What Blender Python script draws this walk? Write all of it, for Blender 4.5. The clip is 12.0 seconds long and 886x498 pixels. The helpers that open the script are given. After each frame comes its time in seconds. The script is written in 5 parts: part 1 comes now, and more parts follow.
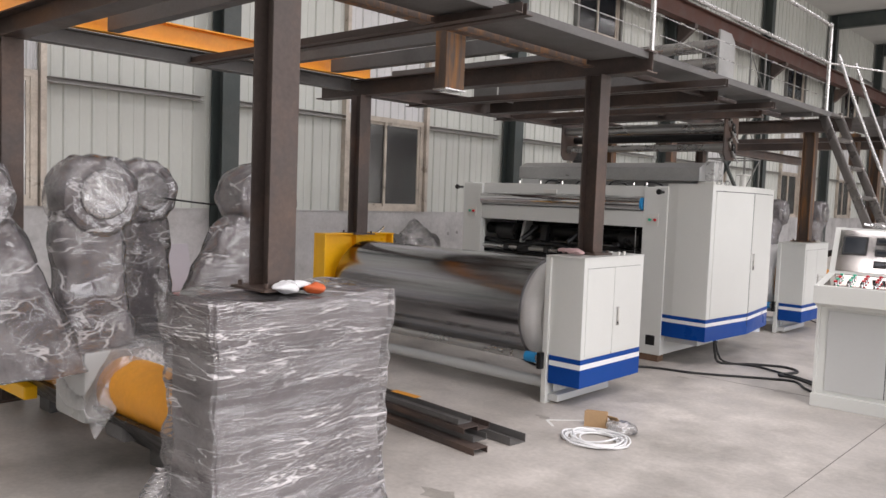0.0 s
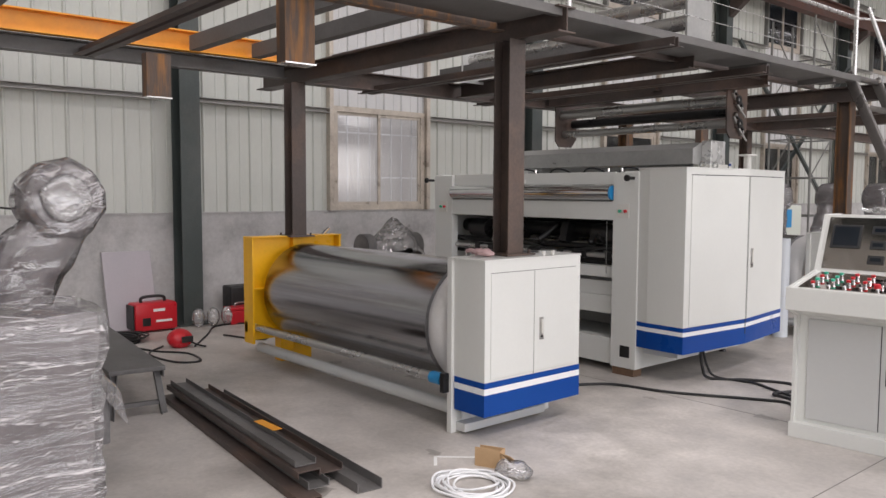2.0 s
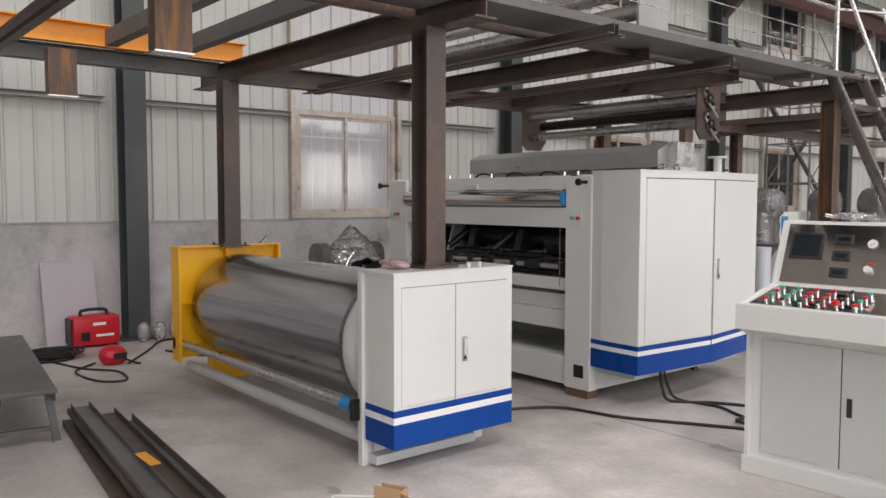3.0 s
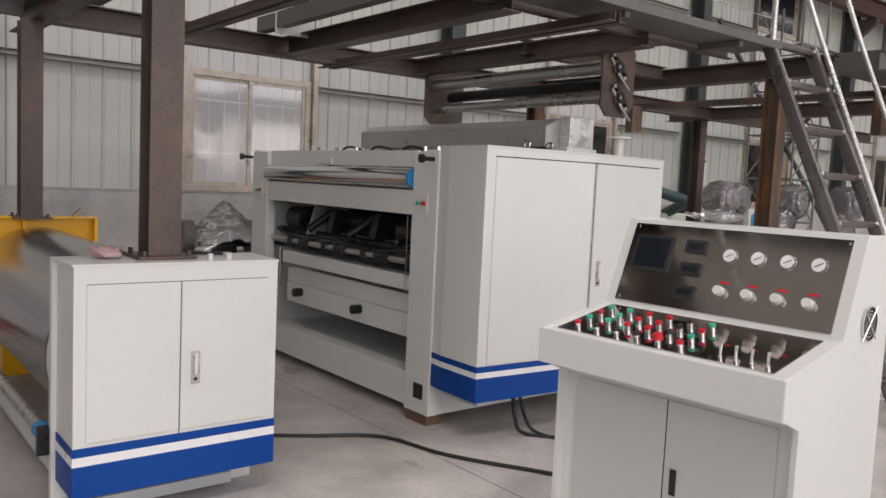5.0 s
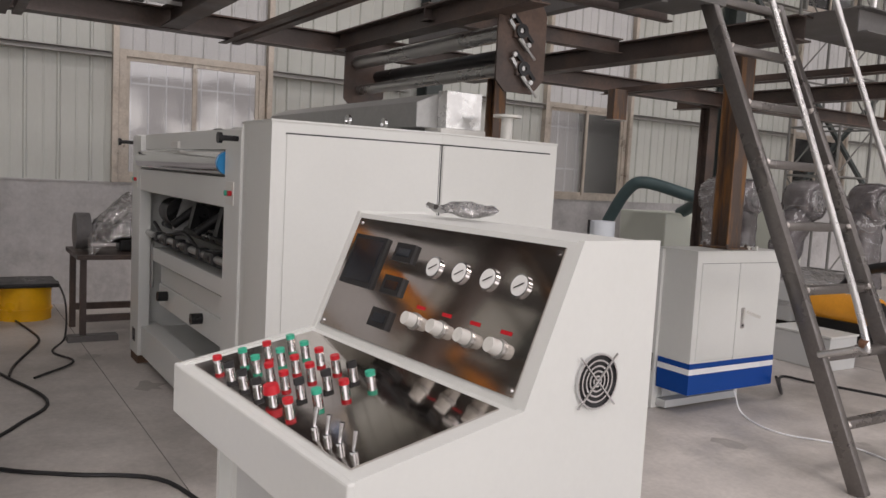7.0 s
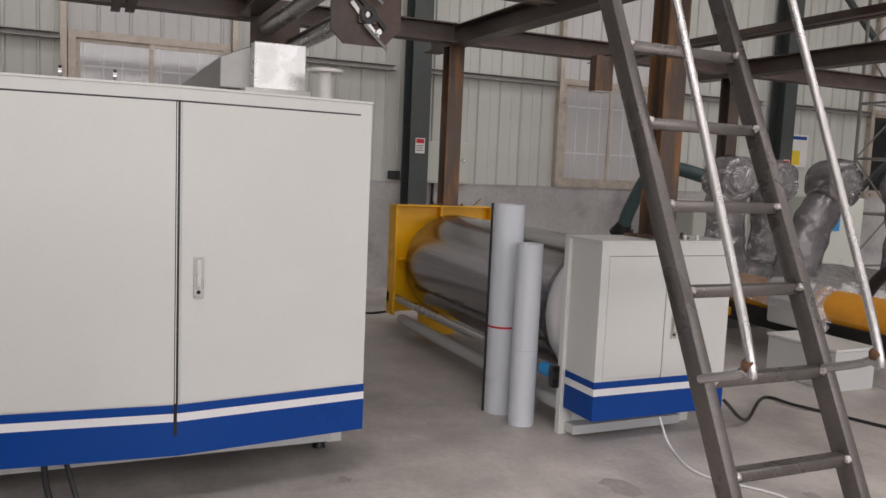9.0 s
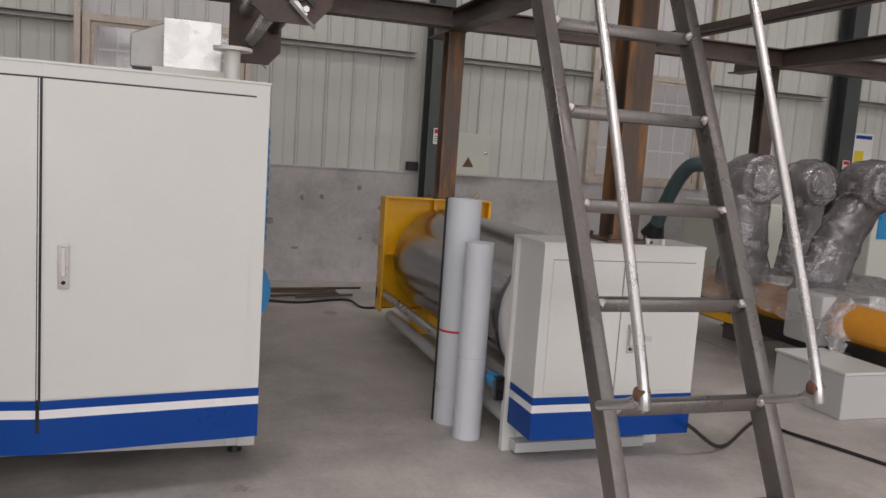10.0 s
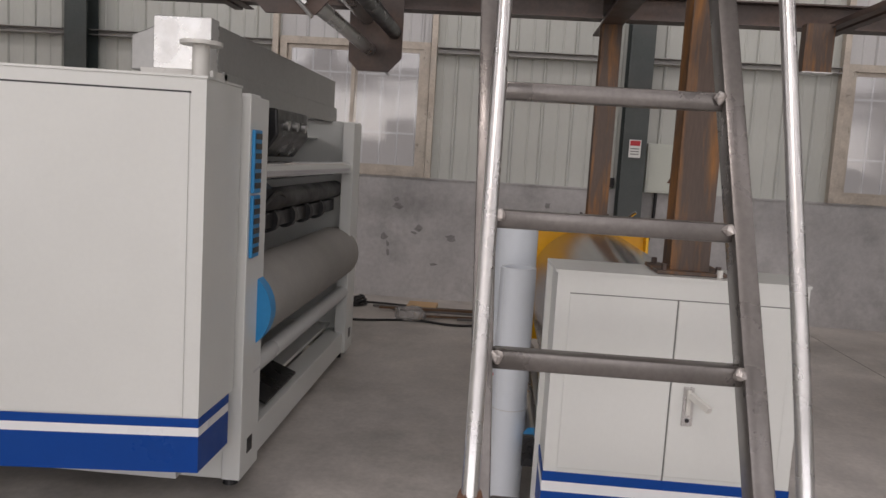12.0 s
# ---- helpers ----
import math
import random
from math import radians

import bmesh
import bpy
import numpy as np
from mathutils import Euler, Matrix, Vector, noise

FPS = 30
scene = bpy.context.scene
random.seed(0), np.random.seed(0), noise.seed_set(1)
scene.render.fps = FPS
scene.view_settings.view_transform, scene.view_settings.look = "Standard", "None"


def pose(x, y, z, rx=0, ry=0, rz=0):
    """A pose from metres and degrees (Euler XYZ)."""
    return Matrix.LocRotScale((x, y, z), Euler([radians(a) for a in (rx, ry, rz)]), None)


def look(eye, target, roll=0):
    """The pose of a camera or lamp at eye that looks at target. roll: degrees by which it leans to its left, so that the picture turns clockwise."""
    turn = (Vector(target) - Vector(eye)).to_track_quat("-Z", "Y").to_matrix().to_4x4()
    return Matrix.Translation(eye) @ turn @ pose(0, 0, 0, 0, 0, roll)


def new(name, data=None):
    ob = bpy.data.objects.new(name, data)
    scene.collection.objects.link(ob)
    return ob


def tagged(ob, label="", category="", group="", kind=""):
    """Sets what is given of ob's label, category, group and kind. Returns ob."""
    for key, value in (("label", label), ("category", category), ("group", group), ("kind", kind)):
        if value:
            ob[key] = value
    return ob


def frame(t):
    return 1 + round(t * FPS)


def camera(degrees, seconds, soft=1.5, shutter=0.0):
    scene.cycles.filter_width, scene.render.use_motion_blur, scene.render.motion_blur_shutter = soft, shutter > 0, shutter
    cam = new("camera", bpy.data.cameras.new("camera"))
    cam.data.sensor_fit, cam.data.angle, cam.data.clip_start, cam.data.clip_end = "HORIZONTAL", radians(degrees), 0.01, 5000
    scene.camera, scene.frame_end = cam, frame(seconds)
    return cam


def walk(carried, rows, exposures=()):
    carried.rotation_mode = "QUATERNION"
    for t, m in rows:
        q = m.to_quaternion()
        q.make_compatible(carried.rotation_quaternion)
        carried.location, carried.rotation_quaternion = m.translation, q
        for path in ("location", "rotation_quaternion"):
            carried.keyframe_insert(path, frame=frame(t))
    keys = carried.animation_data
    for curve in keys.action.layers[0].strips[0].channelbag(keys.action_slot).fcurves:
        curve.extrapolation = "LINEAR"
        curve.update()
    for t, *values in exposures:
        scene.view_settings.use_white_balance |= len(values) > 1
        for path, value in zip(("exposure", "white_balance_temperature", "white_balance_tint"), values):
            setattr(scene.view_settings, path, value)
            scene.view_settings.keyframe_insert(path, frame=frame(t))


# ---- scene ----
cam = camera(58.3, 12.0)
ROWS = [
    (0.0, (0.174, 0.006, 1.579), (-1.828, 2.231, 1.380), 2.13),
    (0.5, (0.325, 0.420, 1.570), (-1.729, 2.595, 1.344), 1.60),
    (1.0, (0.442, 0.882, 1.571), (-1.685, 2.984, 1.329), 1.77),
    (1.5, (0.534, 1.305, 1.572), (-1.693, 3.300, 1.330), 1.34),
    (2.0, (0.548, 1.719, 1.582), (-1.720, 3.671, 1.365), 0.25),
    (2.5, (0.550, 2.133, 1.557), (-1.749, 4.050, 1.364), 0.10),
    (3.0, (0.537, 2.540, 1.565), (-1.769, 4.450, 1.378), 0.09),
    (5.0, (0.451, 4.283, 1.566), (-1.887, 6.145, 1.311), 2.69),
    (5.5, (0.480, 4.722, 1.546), (-1.906, 6.522, 1.292), 3.10),
    (6.0, (0.526, 5.153, 1.547), (-1.908, 6.887, 1.286), 3.17),
    (6.5, (0.517, 5.606, 1.568), (-1.958, 7.281, 1.308), 3.23),
    (8.5, (0.413, 7.386, 1.547), (-2.264, 8.702, 1.229), 2.30),
    (9.0, (0.415, 7.848, 1.508), (-2.306, 9.073, 1.201), 2.50),
    (9.5, (0.353, 8.239, 1.527), (-2.397, 9.389, 1.189), 3.09),
    (10.0, (0.375, 8.685, 1.536), (-2.452, 9.626, 1.186), 3.87),
    (10.5, (0.269, 9.042, 1.529), (-2.609, 9.817, 1.182), 3.92),
    (11.0, (0.152, 9.449, 1.527), (-2.785, 9.959, 1.191), 4.11),
    (11.5, (0.046, 9.822, 1.537), (-2.927, 10.025, 1.193), 3.78),
    (12.0, (-0.143, 10.114, 1.538), (-3.117, 9.916, 1.198), 3.46),
]
walk(cam, [(t, look(eye, aim, roll)) for t, eye, aim, roll in ROWS], exposures=[(0.0, 0.04, 6550, 17.0), (1.5, -0.04, 6550, 17.0), (3.0, -0.08, 6550, 17.0), (5.5, -0.34, 6680, 18.0), (6.5, -0.40, 6700, 18.5), (8.5, -0.53, 6720, 18.5), (12.0, -0.58, 6720, 18.5)])

# ---- world, daylight and lamps ----
world = bpy.data.worlds.new("sky")
scene.world = world
world.use_nodes = True
sky = world.node_tree.nodes.new("ShaderNodeTexSky")
sky.sky_type, sky.sun_disc = "NISHITA", False
sky.sun_elevation, sky.sun_rotation = radians(50), radians(120)
world.node_tree.links.new(sky.outputs[0], world.node_tree.nodes["Background"].inputs[0])
world.node_tree.nodes["Background"].inputs[1].default_value = 0.10


def daylight(name, x, y, z, sx, sy, power, aim, color=(1.0, 0.985, 0.96)):
    lamp = bpy.data.lights.new(name, "AREA")
    lamp.shape, lamp.size, lamp.size_y, lamp.energy, lamp.color = "RECTANGLE", sx, sy, power, color
    ob = new(name, lamp)
    ob.matrix_world = look((x, y, z), aim)
    return ob


ROOF = 8.2
# Unseen roof openings, added to hold the lamps that light the hall.
ROOF_STRIPS = (-2.4, 3.0, 8.4)
for sx in ROOF_STRIPS:
    daylight("roof_fill_lamp", sx, 14.0, ROOF + 0.02, 1.5, 56.0, 1080, (sx, 14.0, 0))
# Area lamp added in an unseen east opening to brighten the hall.
daylight("east_fill_lamp", 12.05, 8.0, 4.05, 30.0, 4.8, 1400, (0, 8.0, 3.4))
sun = new("sun", bpy.data.lights.new("sun", "SUN"))
sun.data.energy, sun.data.angle, sun.data.color = 1.2, radians(12), (1, 0.96, 0.9)
sun.matrix_world = look((20, -10, 30), (0, 0, 0))


# ---- materials ----
def material(name, base, rough=0.5, metal=0.0, var=0.15, scale=3.0, fine=60.0, bump=0.1, bump_scale=40.0, tint=None, tint_scale=1.5, tint_amount=0.5, stretch=(1, 1, 1), coat=0.0, rough_var=0.15, spread=0.0):
    """Principled paint, metal or stone, with variation at a coarse and a fine scale, an optional second colour in patches, and relief."""
    m = bpy.data.materials.new(name)
    m.use_nodes = True
    n, l = m.node_tree.nodes, m.node_tree.links
    p = n["Principled BSDF"]
    geo = n.new("ShaderNodeNewGeometry")
    mp = n.new("ShaderNodeMapping")
    mp.inputs["Scale"].default_value = stretch
    l.new(geo.outputs["Position"], mp.inputs["Vector"])

    def tex(s, detail=6.0, r=0.6):
        t = n.new("ShaderNodeTexNoise")
        t.inputs["Scale"].default_value, t.inputs["Detail"].default_value, t.inputs["Roughness"].default_value = s, detail, r
        l.new(mp.outputs[0], t.inputs["Vector"])
        return t.outputs[0]

    def remap(src, lo, hi, a=0.3, b=0.7):
        r = n.new("ShaderNodeMapRange")
        r.inputs[1].default_value, r.inputs[2].default_value, r.inputs[3].default_value, r.inputs[4].default_value = a, b, lo, hi
        l.new(src, r.inputs[0])
        return r.outputs[0]

    coarse, grain = tex(scale), tex(fine, 3.0)
    mul = n.new("ShaderNodeMath")
    mul.operation = "MULTIPLY"
    l.new(remap(coarse, 1 - var, 1 + var * 0.6), mul.inputs[0])
    l.new(remap(grain, 1 - var * 0.4, 1 + var * 0.3), mul.inputs[1])
    value = mul.outputs[0]
    if spread:
        info = n.new("ShaderNodeObjectInfo")
        mul2 = n.new("ShaderNodeMath")
        mul2.operation = "MULTIPLY"
        l.new(value, mul2.inputs[0])
        l.new(remap(info.outputs["Random"], 1 - spread, 1 + spread, 0, 1), mul2.inputs[1])
        value = mul2.outputs[0]
    hsv = n.new("ShaderNodeHueSaturation")
    l.new(value, hsv.inputs["Value"])
    hsv.inputs["Color"].default_value = (*base, 1)
    if tint:
        mix = n.new("ShaderNodeMix")
        mix.data_type = "RGBA"
        mix.inputs[6].default_value, mix.inputs[7].default_value = (*base, 1), (*tint, 1)
        l.new(remap(tex(tint_scale, 8.0, 0.65), 0, tint_amount, 0.48, 0.68), mix.inputs[0])
        l.new(mix.outputs[2], hsv.inputs["Color"])
    l.new(hsv.outputs[0], p.inputs["Base Color"])
    l.new(remap(coarse, max(0.02, rough - rough_var), min(1, rough + rough_var)), p.inputs["Roughness"])
    p.inputs["Metallic"].default_value = metal
    p.inputs["Coat Weight"].default_value = coat
    if bump:
        b = n.new("ShaderNodeBump")
        b.inputs["Strength"].default_value, b.inputs["Distance"].default_value = bump, 0.004
        l.new(tex(bump_scale, 5.0), b.inputs["Height"])
        l.new(b.outputs[0], p.inputs["Normal"])
    return m


FLOOR = material("floor_concrete", (0.535, 0.50, 0.467), 0.5, 0, 0.22, 2.6, 30, 0.25, 45, (0.29, 0.27, 0.245), 0.75, 0.85, rough_var=0.15)
PLASTER = material("rendered_concrete", (0.50, 0.49, 0.485), 0.9, 0, 0.20, 1.0, 22, 0.35, 14, (0.22, 0.215, 0.21), 1.6, 0.5)
SIDING = material("coated_sheet", (0.59, 0.605, 0.565), 0.45, 0, 0.06, 0.8, 40, 0.03, 30, (0.48, 0.49, 0.45), 0.7, 0.4, (1, 1, 0.3), spread=0.03)
CLEAR_SHEET = material("daylight_sheet", (0.63, 0.63, 0.63), 0.4, 0, 0.08, 1.5, 40, 0.05, 20)
GREEN_STEEL = material("grey_green_painted_steel", (0.055, 0.068, 0.066), 0.45, 0, 0.2, 1.5, 40, 0.08, 40, (0.09, 0.095, 0.09), 2.0, 0.5)
GIRT = material("girt_steel", (0.20, 0.20, 0.19), 0.5, 0.2, 0.2, 3, 40, 0.08, 40)
LEDGE = material("galvanised_girt", (0.46, 0.45, 0.43), 0.45, 0.25, 0.15, 3, 40, 0.05, 40)
JOINT = material("floor_joint_grout", (0.22, 0.205, 0.19), 0.9, 0, 0.2, 3, 40, 0.1, 40)
RAW_STEEL = material("mill_scale_steel", (0.090, 0.070, 0.063), 0.5, 0.25, 0.3, 2.2, 45, 0.12, 50, (0.165, 0.105, 0.078), 1.8, 0.75)
DECK_STEEL = material("grey_primed_steel", (0.15, 0.145, 0.142), 0.55, 0.2, 0.2, 1.6, 40, 0.08, 40, (0.09, 0.085, 0.08), 1.8, 0.5)
RUST_STEEL = material("rusted_column_steel", (0.12, 0.088, 0.072), 0.62, 0.25, 0.3, 2.0, 45, 0.15, 50, (0.36, 0.16, 0.045), 4.5, 0.9, (3, 3, 0.35))
LADDER_STEEL = material("square_tube_steel", (0.19, 0.175, 0.165), 0.33, 0.65, 0.25, 3.0, 60, 0.08, 60, (0.11, 0.10, 0.095), 3.0, 0.6)
BRIGHT_STEEL = material("bright_round_steel", (0.62, 0.61, 0.60), 0.28, 0.9, 0.08, 6, 60, 0.03, 60, (0.46, 0.44, 0.42), 6, 0.2, rough_var=0.06)
WELD = material("weld_bead", (0.62, 0.58, 0.55), 0.45, 0.7, 0.4, 20, 90, 0.6, 90)
RUST = material("bare_rust", (0.17, 0.085, 0.05), 0.8, 0.1, 0.4, 15, 80, 0.4, 70)
ORANGE = material("orange_enamel", (0.80, 0.34, 0.03), 0.42, 0, 0.14, 2, 40, 0.06, 40, (0.62, 0.27, 0.035), 2.5, 0.5)
YELLOW = material("yellow_enamel", (0.95, 0.50, 0.006), 0.36, 0, 0.1, 2, 40, 0.05, 40, (0.86, 0.42, 0.006), 2.5, 0.5)
WHITE = material("white_machine_enamel", (0.69, 0.70, 0.672), 0.34, 0, 0.03, 1.2, 50, 0.035, 90, (0.64, 0.65, 0.62), 1.1, 0.35, rough_var=0.06)
GREY_PANEL = material("grey_cabinet_enamel", (0.56, 0.57, 0.56), 0.4, 0, 0.03, 1.2, 50, 0.035, 90)
STRIPE = material("white_stripe_enamel", (0.82, 0.83, 0.84), 0.35, 0, 0.03, 2, 50, 0.03, 90)
BLUE = material("blue_machine_enamel", (0.002, 0.055, 0.29), 0.4, 0, 0.06, 1.5, 50, 0.04, 90, (0.005, 0.06, 0.25), 1.5, 0.4)
BLUE.node_tree.nodes["Principled BSDF"].inputs["Specular IOR Level"].default_value = 0.2
SKY_BLUE = material("blue_plastic", (0.015, 0.25, 0.55), 0.4, 0, 0.08, 3, 50, 0.04, 60)
# Lengthwise streaks in the base colour stand in for reflected bands.
FOIL = material("rolled_metal_film", (0.40, 0.40, 0.415), 0.19, 1.0, 0.34, 1.3, 9, 0.012, 3, None, stretch=(0.08, 6, 6), rough_var=0.06)
PLASTIC_END = material("white_film_edge", (0.72, 0.71, 0.70), 0.5, 0, 0.08, 6, 80, 0.1, 60)
CARD_CORE = material("cardboard", (0.42, 0.25, 0.12), 0.85, 0, 0.15, 6, 70, 0.15, 70)
CHROME = material("polished_roller", (0.66, 0.66, 0.67), 0.11, 1.0, 0.06, 4, 60, 0.02, 40, rough_var=0.05)
SATIN = material("satin_steel", (0.50, 0.50, 0.49), 0.32, 0.9, 0.08, 3, 25, 0.0, 60)
BLACK = material("black_rubber", (0.018, 0.018, 0.019), 0.5, 0, 0.2, 6, 60, 0.08, 60)
# Dark iron; also colours the shaded depth of the machine opening.
DARK = material("dark_oily_iron_and_shade", (0.03, 0.03, 0.031), 0.35, 0.5, 0.3, 6, 60, 0.15, 50)
MOTOR_BLUE = material("dark_blue_motor_paint", (0.03, 0.06, 0.10), 0.4, 0.1, 0.2, 6, 60, 0.1, 50)
FELT = material("grey_felt_roller", (0.33, 0.315, 0.29), 0.85, 0, 0.12, 5, 90, 0.25, 90)
GALV = material("galvanised_sheet", (0.40, 0.40, 0.39), 0.42, 0.45, 0.15, 4, 40, 0.06, 30)
TAPE = material("silver_tape", (0.66, 0.66, 0.65), 0.3, 0.5, 0.15, 9, 40, 0.3, 22)
RED = material("red_plastic", (0.55, 0.012, 0.022), 0.36, 0, 0.08, 4, 50, 0.05, 60)
GREEN = material("green_plastic", (0.03, 0.42, 0.27), 0.35, 0, 0.05, 4, 50, 0.02, 60)
MIRROR = material("mirror_stainless", (0.58, 0.54, 0.51), 0.08, 1.0, 0.08, 3, 60, 0.03, 8, rough_var=0.04)
IVORY = material("ivory_plastic", (0.68, 0.67, 0.63), 0.35, 0, 0.04, 4, 50, 0.02, 60)
WHITE_PVC = material("pale_blue_white_film", (0.66, 0.70, 0.74), 0.38, 0, 0.03, 3, 50, 0.03, 40)
SCREEN = material("dark_screen_glass", (0.012, 0.016, 0.022), 0.08, 0, 0.05, 3, 50, 0.0)
BOARD = material("lilac_grey_board", (0.46, 0.43, 0.46), 0.7, 0, 0.06, 2, 50, 0.05, 60)
CARTON = material("brown_carton", (0.50, 0.33, 0.18), 0.85, 0, 0.1, 5, 60, 0.1, 60)
PINK = material("pink_work_glove", (0.62, 0.42, 0.42), 0.95, 0, 0.25, 12, 120, 0.6, 150)
BLANKET = material("wrapped_grey_felt", (0.25, 0.218, 0.228), 0.9, 0, 0.4, 7, 55, 0.5, 40, (0.13, 0.115, 0.12), 7, 0.8)
COVERED_STEEL = material("dusty_covered_steel", (0.17, 0.165, 0.165), 0.6, 0.1, 0.25, 3, 40, 0.1, 40, (0.26, 0.25, 0.25), 3, 0.6)
HOSE = material("teal_hose", (0.055, 0.095, 0.10), 0.5, 0, 0.15, 5, 60, 0.1, 60)
CREAM = material("cream_cabinet_enamel", (0.60, 0.63, 0.56), 0.4, 0, 0.04, 2, 50, 0.03, 60)
CEILING = material("white_roof_sheet", (0.62, 0.62, 0.60), 0.6, 0, 0.1, 0.8, 30, 0.05, 30)
OUTSIDE_GLOW = material("glowing_outer_wall", (0.38, 0.375, 0.37), 0.8, 0, 0.12, 0.6, 20, 0.1, 20)
# Emission added so the outer wall looks bright through the panes; no lamp there.
OUTSIDE_GLOW.node_tree.nodes["Principled BSDF"].inputs["Emission Color"].default_value = (1.0, 0.96, 0.93, 1)
OUTSIDE_GLOW.node_tree.nodes["Principled BSDF"].inputs["Emission Strength"].default_value = 0.27
RUST_RED = material("red_oxide_rail", (0.105, 0.048, 0.036), 0.6, 0.1, 0.25, 2, 40, 0.1, 40)
WINDOW_FRAME = material("champagne_aluminium", (0.55, 0.49, 0.42), 0.38, 0.3, 0.25, 4, 50, 0.05, 50, (0.36, 0.30, 0.25), 5, 0.6)
WOODEN = material("wood_block", (0.15, 0.09, 0.055), 0.8, 0, 0.25, 8, 60, 0.2, 60)
STAIN = material("dark_smudge", (0.27, 0.262, 0.258), 0.9, 0, 0.3, 20, 80, 0.2, 40)
FLOOR_STAIN = material("oil_stain", (0.36, 0.335, 0.305), 0.45, 0, 0.25, 12, 60, 0.1, 40)
PAPER = material("white_paper", (0.78, 0.78, 0.76), 0.7, 0, 0.04, 4, 50, 0.02, 60)
CUFF = material("orange_red_rubber", (0.62, 0.12, 0.03), 0.55, 0, 0.12, 8, 60, 0.1, 60)
WARN = material("yellow_sign", (0.80, 0.60, 0.04), 0.5, 0, 0.04, 4, 50, 0.02, 60)


def clear_film(name, body, gloss, bump, scale, stretch=(1, 1, 1), tone=(0.75, 0.73, 0.74), glint_streaks=0.0):
    """Crumpled stretch film: clear, a little milky, with sharp gloss, and folds whitened to paint in glints."""
    m = bpy.data.materials.new(name)
    m.use_nodes = True
    n, l = m.node_tree.nodes, m.node_tree.links
    n.remove(n["Principled BSDF"])
    out = n["Material Output"]
    geo, mp = n.new("ShaderNodeNewGeometry"), n.new("ShaderNodeMapping")
    mp.inputs["Scale"].default_value = stretch
    mp.inputs["Rotation"].default_value = (0.12, 0.1, 0)
    l.new(geo.outputs["Position"], mp.inputs["Vector"])

    def tex(kind, s, d, warp=0.45):
        t = n.new("ShaderNodeTexNoise")
        t.noise_type = kind
        t.inputs["Scale"].default_value, t.inputs["Detail"].default_value, t.inputs["Distortion"].default_value = s, d, warp
        l.new(mp.outputs[0], t.inputs["Vector"])
        return t.outputs[0]

    def remap(src, a, b, lo, hi):
        r = n.new("ShaderNodeMapRange")
        for k, v in enumerate((a, b, lo, hi)):
            r.inputs[1 + k].default_value = v
        l.new(src, r.inputs[0])
        return r.outputs[0]

    def lines(src, width):
        a = n.new("ShaderNodeMath")
        a.operation = "SUBTRACT"
        a.inputs[1].default_value = 0.5
        l.new(src, a.inputs[0])
        c = n.new("ShaderNodeMath")
        c.operation = "ABSOLUTE"
        l.new(a.outputs[0], c.inputs[0])
        return remap(c.outputs[0], 0.0, width, 1.0, 0.0)

    patch = remap(tex("FBM", scale * 0.35, 3), 0.45, 0.62, 0.0, 1.0)
    fine_lines, bold_lines = lines(tex("FBM", scale * 1.6, 3), 0.022), lines(tex("FBM", scale * 0.6, 4, 0.4), 0.012)
    both = n.new("ShaderNodeMath")
    both.operation = "MULTIPLY_ADD"
    l.new(fine_lines, both.inputs[0])
    l.new(patch, both.inputs[1])
    l.new(bold_lines, both.inputs[2])
    folds = both.outputs[0]
    crumple = tex("FBM", scale, 7)
    add = n.new("ShaderNodeMath")
    add.operation = "ADD"
    l.new(remap(folds, 0.0, 1.0, 0, 0.25), add.inputs[0])
    l.new(crumple, add.inputs[1])
    b = n.new("ShaderNodeBump")
    b.inputs["Strength"].default_value, b.inputs["Distance"].default_value = bump, 0.03
    l.new(add.outputs[0], b.inputs["Height"])
    g, tr, df = n.new("ShaderNodeBsdfGlossy"), n.new("ShaderNodeBsdfTransparent"), n.new("ShaderNodeBsdfDiffuse")
    g.inputs["Roughness"].default_value = 0.10
    df.inputs["Color"].default_value = (*tone, 1)
    l.new(b.outputs[0], g.inputs["Normal"])
    milk = n.new("ShaderNodeMath")
    milk.operation = "ADD"
    milk.use_clamp = True
    l.new(remap(tex("FBM", scale * 0.5, 9), 0.4, 0.72, body * 0.5, body * 1.7), milk.inputs[0])
    # Fold lines also turn white here, as glints painted into the diffuse colour.
    l.new(remap(folds, 0.0, 1.0, 0.0, glint_streaks), milk.inputs[1])
    m1, m2 = n.new("ShaderNodeMixShader"), n.new("ShaderNodeMixShader")
    l.new(milk.outputs[0], m1.inputs[0])
    l.new(tr.outputs[0], m1.inputs[1])
    l.new(df.outputs[0], m1.inputs[2])
    f = n.new("ShaderNodeMath")
    f.operation, f.inputs[0].default_value = "MAXIMUM", gloss
    fr = n.new("ShaderNodeFresnel")
    l.new(b.outputs[0], fr.inputs["Normal"])
    l.new(fr.outputs[0], f.inputs[1])
    l.new(f.outputs[0], m2.inputs[0])
    l.new(m1.outputs[0], m2.inputs[1])
    l.new(g.outputs[0], m2.inputs[2])
    l.new(m2.outputs[0], out.inputs[0])
    return m


FILM = clear_film("stretch_film", 0.11, 0.14, 1.0, 7.5, (0.28, 0.28, 2.6), (0.92, 0.89, 0.90), 0.7)
ARM_FILM = clear_film("stretch_film_on_arms", 0.13, 0.14, 1.0, 4.0, (0.7, 0.7, 1.8), (0.90, 0.87, 0.88), 0.5)
LOOSE_FILM = clear_film("loose_plastic_sheet", 0.24, 0.16, 0.9, 5.0, (1, 1, 1), (0.80, 0.78, 0.78), 0.4)
GLASS = clear_film("window_glass", 0.015, 0.07, 0.0, 2.0, tone=(0.6, 0.6, 0.6))


# ---- mesh helpers ----
ORIGIN = {}


